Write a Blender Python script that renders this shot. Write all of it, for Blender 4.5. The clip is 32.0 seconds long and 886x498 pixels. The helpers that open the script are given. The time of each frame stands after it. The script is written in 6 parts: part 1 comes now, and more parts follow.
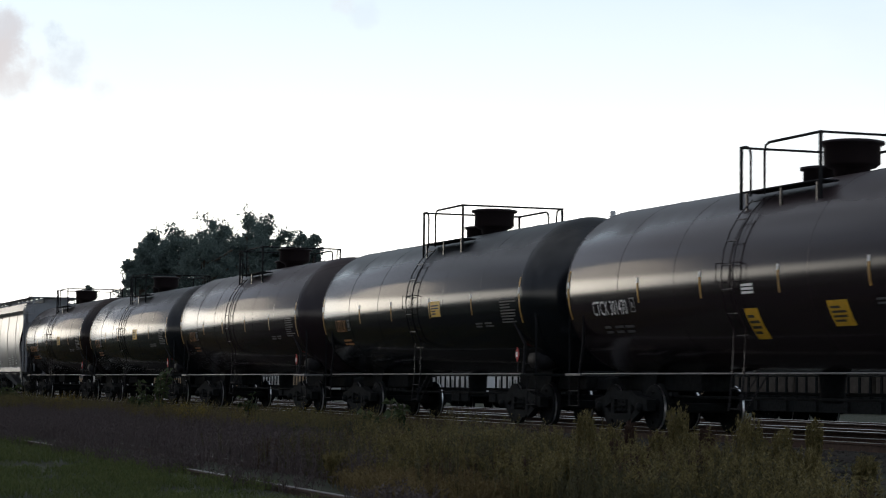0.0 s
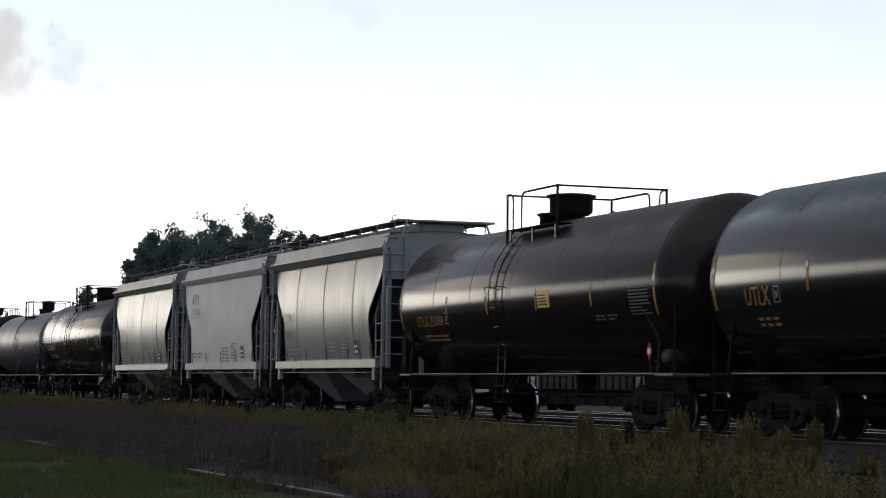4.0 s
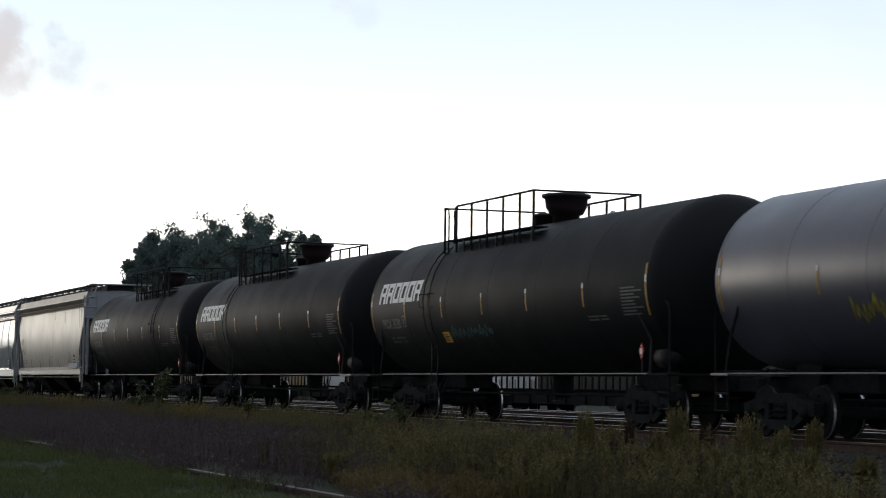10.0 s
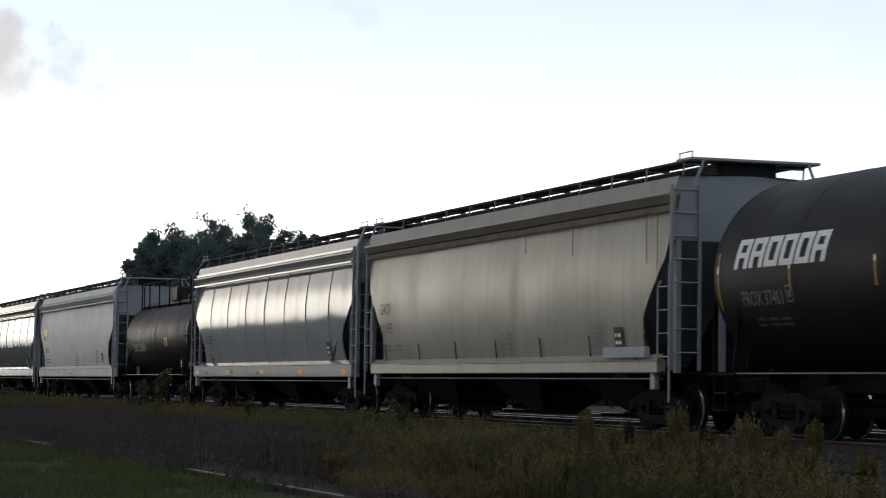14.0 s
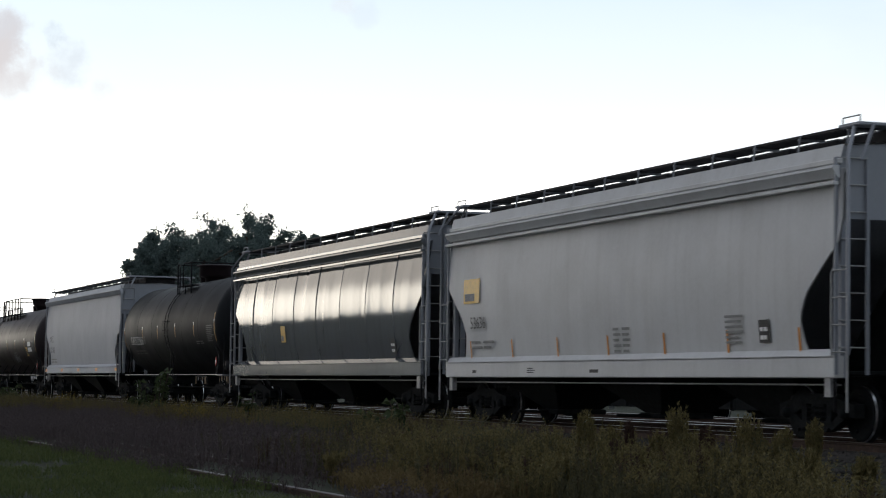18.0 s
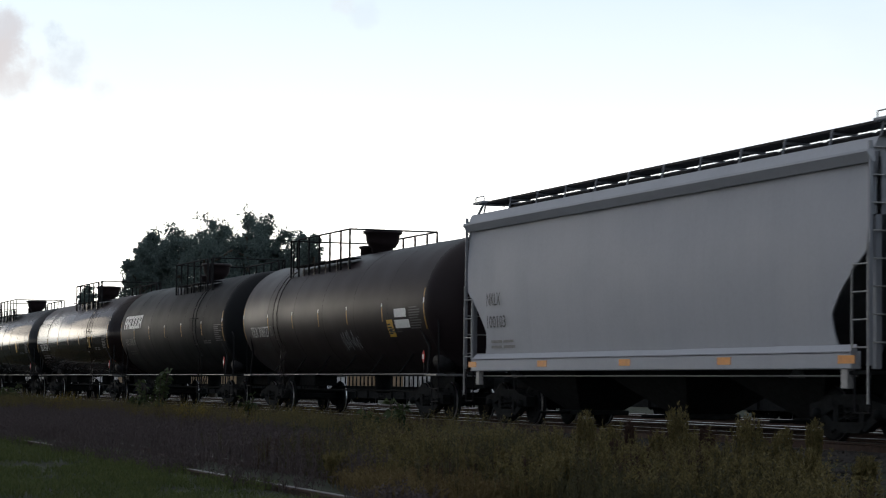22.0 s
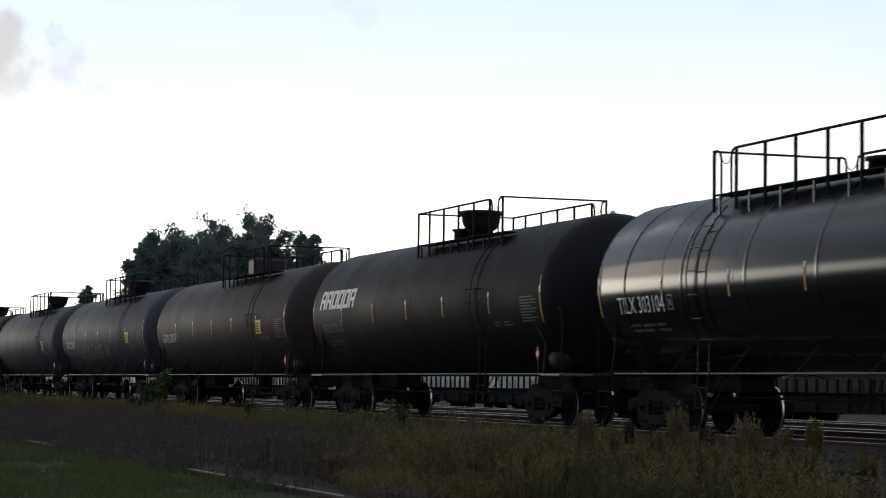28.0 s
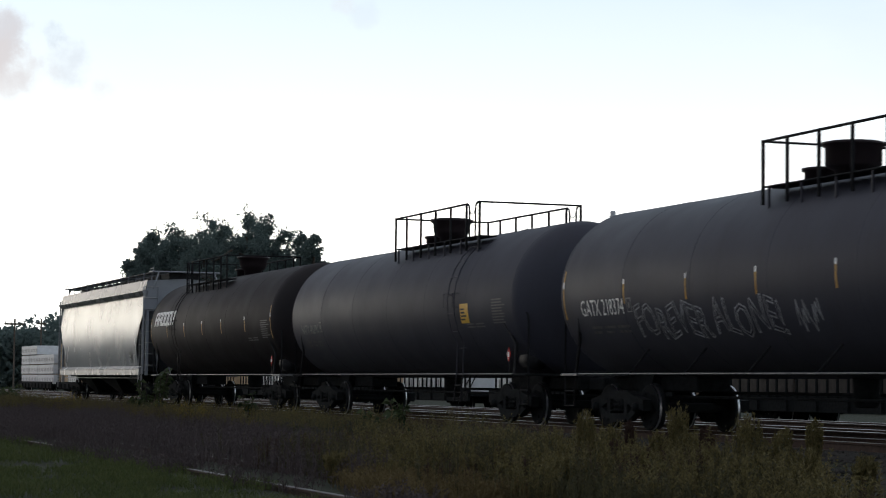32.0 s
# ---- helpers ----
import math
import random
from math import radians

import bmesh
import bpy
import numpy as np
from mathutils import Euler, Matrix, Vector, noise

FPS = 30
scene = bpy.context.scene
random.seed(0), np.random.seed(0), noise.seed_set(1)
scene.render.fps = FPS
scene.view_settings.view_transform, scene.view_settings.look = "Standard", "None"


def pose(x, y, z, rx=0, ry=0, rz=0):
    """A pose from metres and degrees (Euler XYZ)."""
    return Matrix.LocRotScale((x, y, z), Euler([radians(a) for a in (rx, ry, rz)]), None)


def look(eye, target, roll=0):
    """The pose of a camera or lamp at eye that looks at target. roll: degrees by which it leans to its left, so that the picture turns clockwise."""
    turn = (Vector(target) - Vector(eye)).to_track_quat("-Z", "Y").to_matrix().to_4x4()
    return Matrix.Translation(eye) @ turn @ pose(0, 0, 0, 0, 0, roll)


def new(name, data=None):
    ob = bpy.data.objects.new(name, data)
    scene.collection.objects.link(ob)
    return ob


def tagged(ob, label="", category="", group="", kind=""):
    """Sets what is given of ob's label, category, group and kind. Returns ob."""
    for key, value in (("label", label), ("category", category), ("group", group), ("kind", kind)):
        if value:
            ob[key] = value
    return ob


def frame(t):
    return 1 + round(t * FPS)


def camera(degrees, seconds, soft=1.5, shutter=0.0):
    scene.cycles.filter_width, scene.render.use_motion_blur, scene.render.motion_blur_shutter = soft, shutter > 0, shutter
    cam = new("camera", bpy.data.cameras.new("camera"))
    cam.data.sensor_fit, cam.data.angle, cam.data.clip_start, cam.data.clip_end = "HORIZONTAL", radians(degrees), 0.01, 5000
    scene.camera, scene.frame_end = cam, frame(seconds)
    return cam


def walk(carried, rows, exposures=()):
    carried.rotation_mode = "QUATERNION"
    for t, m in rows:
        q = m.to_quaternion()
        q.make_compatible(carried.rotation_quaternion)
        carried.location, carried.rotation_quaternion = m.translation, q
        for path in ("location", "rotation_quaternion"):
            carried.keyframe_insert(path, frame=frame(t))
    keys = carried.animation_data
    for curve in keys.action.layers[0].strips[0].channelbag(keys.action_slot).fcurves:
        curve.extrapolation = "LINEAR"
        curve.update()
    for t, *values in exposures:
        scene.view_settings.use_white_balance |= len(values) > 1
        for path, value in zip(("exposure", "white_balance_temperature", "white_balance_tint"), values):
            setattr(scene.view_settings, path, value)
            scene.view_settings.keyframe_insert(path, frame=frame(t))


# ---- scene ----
cam = camera(22.734, 32.0, soft=1.05, shutter=0.15)
EYE = pose(0, 0, 0.775, 93.539, -0.7, 70.373)
walk(cam, [(0, EYE), (32, EYE)], [(0, 0.0), (32, 0.0)])

# ---- light: evening sky, the sun low over the far end of the line and veiled by cloud ----
SUN_AZ, SUN_EL = -14.0, 6.5          # degrees round from -x towards +y, and up
SUN_WAY = Vector((-math.cos(radians(SUN_AZ)) * math.cos(radians(SUN_EL)), math.sin(radians(SUN_AZ)) * math.cos(radians(SUN_EL)), math.sin(radians(SUN_EL))))
world = bpy.data.worlds.new("evening_sky")
scene.world = world
world.use_nodes = True


def node(nt, kind, **kw):
    n = nt.nodes.new(kind)
    for k, v in kw.items():
        if k in n.inputs:
            n.inputs[k].default_value = v
    return n


def maprange(nt, v, a0, a1, b0, b1, smooth=True):
    n = nt.nodes.new("ShaderNodeMapRange")
    n.interpolation_type = "SMOOTHSTEP" if smooth else "LINEAR"
    for k, x in zip(("From Min", "From Max", "To Min", "To Max"), (a0, a1, b0, b1)):
        n.inputs[k].default_value = x
    nt.links.new(v, n.inputs["Value"])
    return n.outputs[0]


def mathn(nt, op, a, b):
    n = nt.nodes.new("ShaderNodeMath")
    n.operation = op
    for k, v in enumerate((a, b)):
        if isinstance(v, (int, float)):
            n.inputs[k].default_value = v
        else:
            nt.links.new(v, n.inputs[k])
    return n.outputs[0]


def sky_world():
    """Clear evening sky behind a veil of bright thin cloud, thickest near the horizon, with one ragged cloud bank."""
    nt = world.node_tree
    nt.nodes.clear()
    out = nt.nodes.new("ShaderNodeOutputWorld")
    bg = nt.nodes.new("ShaderNodeBackground")
    sky = nt.nodes.new("ShaderNodeTexSky")
    sky.sky_type = "NISHITA"
    sky.sun_disc = False
    sky.sun_elevation = radians(SUN_EL)
    sky.sun_rotation = radians(SUN_AZ - 90)
    sky.air_density, sky.dust_density, sky.ozone_density = 1.0, 0.6, 2.0
    co = nt.nodes.new("ShaderNodeTexCoord")
    sep = nt.nodes.new("ShaderNodeSeparateXYZ")
    nt.links.new(co.outputs["Generated"], sep.inputs[0])
    z = sep.outputs[2]
    mp = nt.nodes.new("ShaderNodeMapping")
    mp.inputs["Scale"].default_value = (1, 1, 3.2)
    nt.links.new(co.outputs["Generated"], mp.inputs[0])
    n1 = node(nt, "ShaderNodeTexNoise", Scale=3.4, Detail=6, Roughness=0.55)
    n2 = node(nt, "ShaderNodeTexNoise", Scale=48, Detail=6, Roughness=0.56)
    nt.links.new(mp.outputs[0], n1.inputs["Vector"])
    nt.links.new(co.outputs["Generated"], n2.inputs["Vector"])
    # veil: how much thin cloud, by height and patchy
    low = maprange(nt, z, 0.06, 0.3, 1.06, 0.98)
    patch = maprange(nt, n1.outputs["Fac"], 0.35, 0.65, -0.07, 0.07)
    veil = maprange(nt, mathn(nt, "ADD", low, patch), 0.0, 1.0, 0.0, 1.0, False)
    vc = ramp(nt, z, [(0.0, VEIL[0]), (0.1, VEIL[1]), (0.2, VEIL[2]), (0.45, VEIL[3]), (1.0, VEIL[4])])
    # a deck of grey-blue cloud covers the half of the sky across the field
    thick = maprange(nt, n1.outputs["Fac"], 0.3, 0.7, 0.8, 1.2)
    dk = nt.nodes.new("ShaderNodeVectorMath")
    dk.operation = "SCALE"
    nt.links.new(ramp(nt, z, [(0.0, (0.8, 0.8, 0.78)), (0.085, (0.8, 0.8, 0.78)), (0.115, DECK[0]), (0.32, DECK[1]), (0.62, DECK[2]), (1.0, DECK[3])]), dk.inputs[0])
    nt.links.new(thick, dk.inputs[3])
    vc = mixc(nt, maprange(nt, sep.outputs[1], 0.14, 0.02, 0.0, 1.0), vc, dk.outputs[0])
    vm = nt.nodes.new("ShaderNodeVectorMath")
    vm.operation = "SCALE"
    vm.inputs[3].default_value = VEIL_GAIN
    nt.links.new(vc, vm.inputs[0])
    sk = nt.nodes.new("ShaderNodeVectorMath")
    sk.operation = "SCALE"
    sk.inputs[3].default_value = SKY_GAIN
    nt.links.new(sky.outputs[0], sk.inputs[0])
    col = mixc(nt, veil, sk.outputs[0], vm.outputs[0])
    # brighter round the veiled sun
    gd = nt.nodes.new("ShaderNodeVectorMath")
    gd.operation = "DISTANCE"
    gd.inputs[1].default_value = tuple(SUN_WAY)
    nt.links.new(co.outputs["Generated"], gd.inputs[0])
    glow = nt.nodes.new("ShaderNodeVectorMath")
    glow.operation = "SCALE"
    glow.inputs[0].default_value = (1.0, 0.93, 0.8)
    # a clear bright strip low under the cloud, round the sun
    ms = nt.nodes.new("ShaderNodeMapping")
    ms.inputs["Scale"].default_value = (1, 1, 13.0)
    nt.links.new(co.outputs["Generated"], ms.inputs[0])
    g2 = nt.nodes.new("ShaderNodeVectorMath")
    g2.operation = "DISTANCE"
    g2.inputs[1].default_value = (SUN_WAY.x, SUN_WAY.y, 0.068 * 13.0)
    nt.links.new(ms.outputs[0], g2.inputs[0])
    near = maprange(nt, g2.outputs["Value"], 0.28, 0.85, 1.75, 0.0)
    wide = maprange(nt, gd.outputs["Value"], 0.1, 0.75, 0.08, 0.0)
    nt.links.new(mathn(nt, "ADD", near, wide), glow.inputs[3])
    ad = nt.nodes.new("ShaderNodeVectorMath")
    nt.links.new(col, ad.inputs[0])
    nt.links.new(glow.outputs[0], ad.inputs[1])
    col = ad.outputs[0]
    # the ragged bank of grey-mauve cloud high over the far end of the line
    for way, size, amount, tint in BANKS:
        vd = nt.nodes.new("ShaderNodeVectorMath")
        vd.operation = "DISTANCE"
        vd.inputs[1].default_value = way
        nt.links.new(co.outputs["Generated"], vd.inputs[0])
        body = maprange(nt, vd.outputs["Value"], size * 0.1, size, 0.1, -1.1)
        rag = maprange(nt, mathn(nt, "ADD", body, mathn(nt, "MULTIPLY", n2.outputs["Fac"], 2.2)), 0.75, 1.35, 0.0, amount)
        col = mixc(nt, rag, col, tint)
    nt.links.new(col, bg.inputs[0])
    bg.inputs["Strength"].default_value = 1.0
    nt.links.new(bg.outputs[0], out.inputs[0])


VEIL = [(1.0, 1.0, 0.99), (0.95, 0.99, 1.0), (0.62, 0.76, 0.87), (0.4, 0.48, 0.58), (0.42, 0.47, 0.55)]
DECK = [(0.25, 0.28, 0.345), (0.26, 0.295, 0.365), (0.5, 0.54, 0.61), (0.62, 0.65, 0.7)]
VEIL_GAIN, SKY_GAIN = 1.15, 0.07
BANKS = [((-0.9790, 0.1388, 0.1493), 0.036, 0.75, (0.66, 0.63, 0.66)), ((-0.9800, 0.1442, 0.1372), 0.036, 0.6, (0.74, 0.69, 0.69)), ((-0.9749, 0.1613, 0.1534), 0.016, 0.75, (0.6, 0.67, 0.76)), ((-0.9756, 0.1664, 0.1430), 0.03, 0.55, (0.7, 0.75, 0.82)), ((-0.9783, 0.1539, 0.1388), 0.03, 0.4, (0.78, 0.77, 0.79)), ((-0.9740, 0.1854, 0.1299), 0.014, 0.4, (0.8, 0.76, 0.74)), ((-0.9407, 0.2949, 0.1674), 0.016, 0.3, (0.72, 0.78, 0.85)), ((-0.9425, 0.2868, 0.1718), 0.014, 0.35, (0.8, 0.77, 0.79))]
sun = new("sun", bpy.data.lights.new("sun", "SUN"))
sun.data.energy, sun.data.angle, sun.data.color = 0.045, radians(14), (1.0, 0.84, 0.62)
sun.matrix_basis = look(SUN_WAY * 100, (0, 0, 0))


# ---- materials ----
def mat_base(name):
    m = bpy.data.materials.new(name)
    m.use_nodes = True
    nt = m.node_tree
    b = nt.nodes["Principled BSDF"]
    return m, nt, b


def ramp(nt, fac, stops):
    r = nt.nodes.new("ShaderNodeValToRGB")
    e = r.color_ramp.elements
    while len(e) < len(stops):
        e.new(0.5)
    for k, (p, c) in enumerate(stops):
        e[k].position, e[k].color = p, (*c, 1)
    nt.links.new(fac, r.inputs[0])
    return r.outputs[0]


def noise_tex(nt, scale, detail=4, stretch=(1, 1, 1), obj=True, rough=0.55):
    co = nt.nodes.new("ShaderNodeTexCoord")
    mp = nt.nodes.new("ShaderNodeMapping")
    mp.inputs["Scale"].default_value = stretch
    nt.links.new(co.outputs["Object" if obj else "Generated"], mp.inputs[0])
    n = node(nt, "ShaderNodeTexNoise", Scale=scale, Detail=detail, Roughness=rough)
    nt.links.new(mp.outputs[0], n.inputs["Vector"])
    return n.outputs["Fac"]


def mixc(nt, fac, a, b):
    m = nt.nodes.new("ShaderNodeMix")
    m.data_type = "RGBA"
    for sock, v in ((m.inputs[0], fac), (m.inputs[6], a), (m.inputs[7], b)):
        if isinstance(v, (int, float)):
            sock.default_value = v
        elif isinstance(v, tuple):
            sock.default_value = (*v, 1)
        else:
            nt.links.new(v, sock)
    return m.outputs[2]


sky_world()


def bump(nt, b, h, strength, dist=0.01):
    n = node(nt, "ShaderNodeBump", Strength=strength, Distance=dist)
    nt.links.new(h, n.inputs["Height"])
    nt.links.new(n.outputs[0], b.inputs["Normal"])


def paint(name, col, dirt, amount=0.5, rough=0.35, streak=0.4, wave=0.0, spec=0.5, top_sheen=False):
    """Weathered vehicle paint: blotches of road dirt, fine grain, rain streaks down the sides."""
    m, nt, b = mat_base(name)
    big = noise_tex(nt, 0.9, 5)
    fine = noise_tex(nt, 14, 4)
    run = noise_tex(nt, 1.0, 5, (5.0, 1.0, 0.25))
    f1 = ramp(nt, big, [(0.35, (0, 0, 0)), (0.75, (amount, amount, amount))])
    c = mixc(nt, f1, col, dirt)
    f2 = ramp(nt, run, [(0.5, (0, 0, 0)), (0.8, (streak, streak, streak))])
    c = mixc(nt, f2, c, tuple(0.6 * x for x in dirt))
    f3 = ramp(nt, fine, [(0.3, (0, 0, 0)), (0.8, (0.25, 0.25, 0.25))])
    c = mixc(nt, f3, c, tuple(min(1, 1.25 * x) for x in col))
    nt.links.new(c, b.inputs["Base Color"])
    r = nt.nodes.new("ShaderNodeMapRange")
    r.inputs["To Min"].default_value, r.inputs["To Max"].default_value = rough * 0.8, rough * 1.4
    nt.links.new(big, r.inputs[0])
    b.inputs["Specular IOR Level"].default_value = spec
    if top_sheen:
        # faces turned up: gloss cut, pale sky sheen painted into the colour
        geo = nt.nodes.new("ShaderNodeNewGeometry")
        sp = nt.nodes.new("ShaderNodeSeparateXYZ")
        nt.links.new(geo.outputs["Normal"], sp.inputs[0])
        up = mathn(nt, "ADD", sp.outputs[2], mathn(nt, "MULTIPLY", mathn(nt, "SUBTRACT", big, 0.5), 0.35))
        faces_up = maprange(nt, up, 0.4, 0.85, 0.0, 1.0)
        nt.links.new(mixc(nt, mathn(nt, "MULTIPLY", faces_up, 0.55), c, tuple(1.7 * x for x in dirt)), b.inputs["Base Color"])
        nt.links.new(mathn(nt, "MAXIMUM", r.outputs[0], mathn(nt, "MULTIPLY", faces_up, 0.48)), b.inputs["Roughness"])
        nt.links.new(maprange(nt, faces_up, 0.0, 1.0, spec, 0.45 * spec), b.inputs["Specular IOR Level"])
    else:
        nt.links.new(r.outputs[0], b.inputs["Roughness"])
    if wave:
        w = noise_tex(nt, 1.0, 2, (0.9, 0.5, 0.35))
        bump(nt, b, w, wave, 0.06)
    else:
        bump(nt, b, fine, 0.1 * rough * rough, 0.004)
    return m


def plain(name, col, rough=0.6, metal=0.0, var=0.3, scale=8.0, bumpy=0.0, spec=0.4):
    m, nt, b = mat_base(name)
    n = noise_tex(nt, scale, 5)
    c = ramp(nt, n, [(0.3, tuple(x * (1 - var) for x in col)), (0.7, tuple(min(1, x * (1 + var)) for x in col))])
    nt.links.new(c, b.inputs["Base Color"])
    b.inputs["Roughness"].default_value, b.inputs["Metallic"].default_value = rough, metal
    b.inputs["Specular IOR Level"].default_value = spec
    if bumpy:
        bump(nt, b, n, bumpy, 0.02)
    return m


def leafy(name, lo, hi, rough=0.6, thin=0.0):
    """Leaf colour that differs from blade to blade; thin blades let light through."""
    m, nt, b = mat_base(name)
    g = nt.nodes.new("ShaderNodeNewGeometry")
    c = ramp(nt, g.outputs["Random Per Island"], [(0.0, lo), (1.0, hi)])
    nt.links.new(c, b.inputs["Base Color"])
    b.inputs["Roughness"].default_value = rough
    b.inputs["Specular IOR Level"].default_value = 0.25
    if thin:
        tl = nt.nodes.new("ShaderNodeBsdfTranslucent")
        nt.links.new(c, tl.inputs["Color"])
        mx = nt.nodes.new("ShaderNodeMixShader")
        mx.inputs[0].default_value = thin
        out = [n for n in nt.nodes if n.type == "OUTPUT_MATERIAL"][0]
        nt.links.new(b.outputs[0], mx.inputs[1])
        nt.links.new(tl.outputs[0], mx.inputs[2])
        nt.links.new(mx.outputs[0], out.inputs["Surface"])
    return m


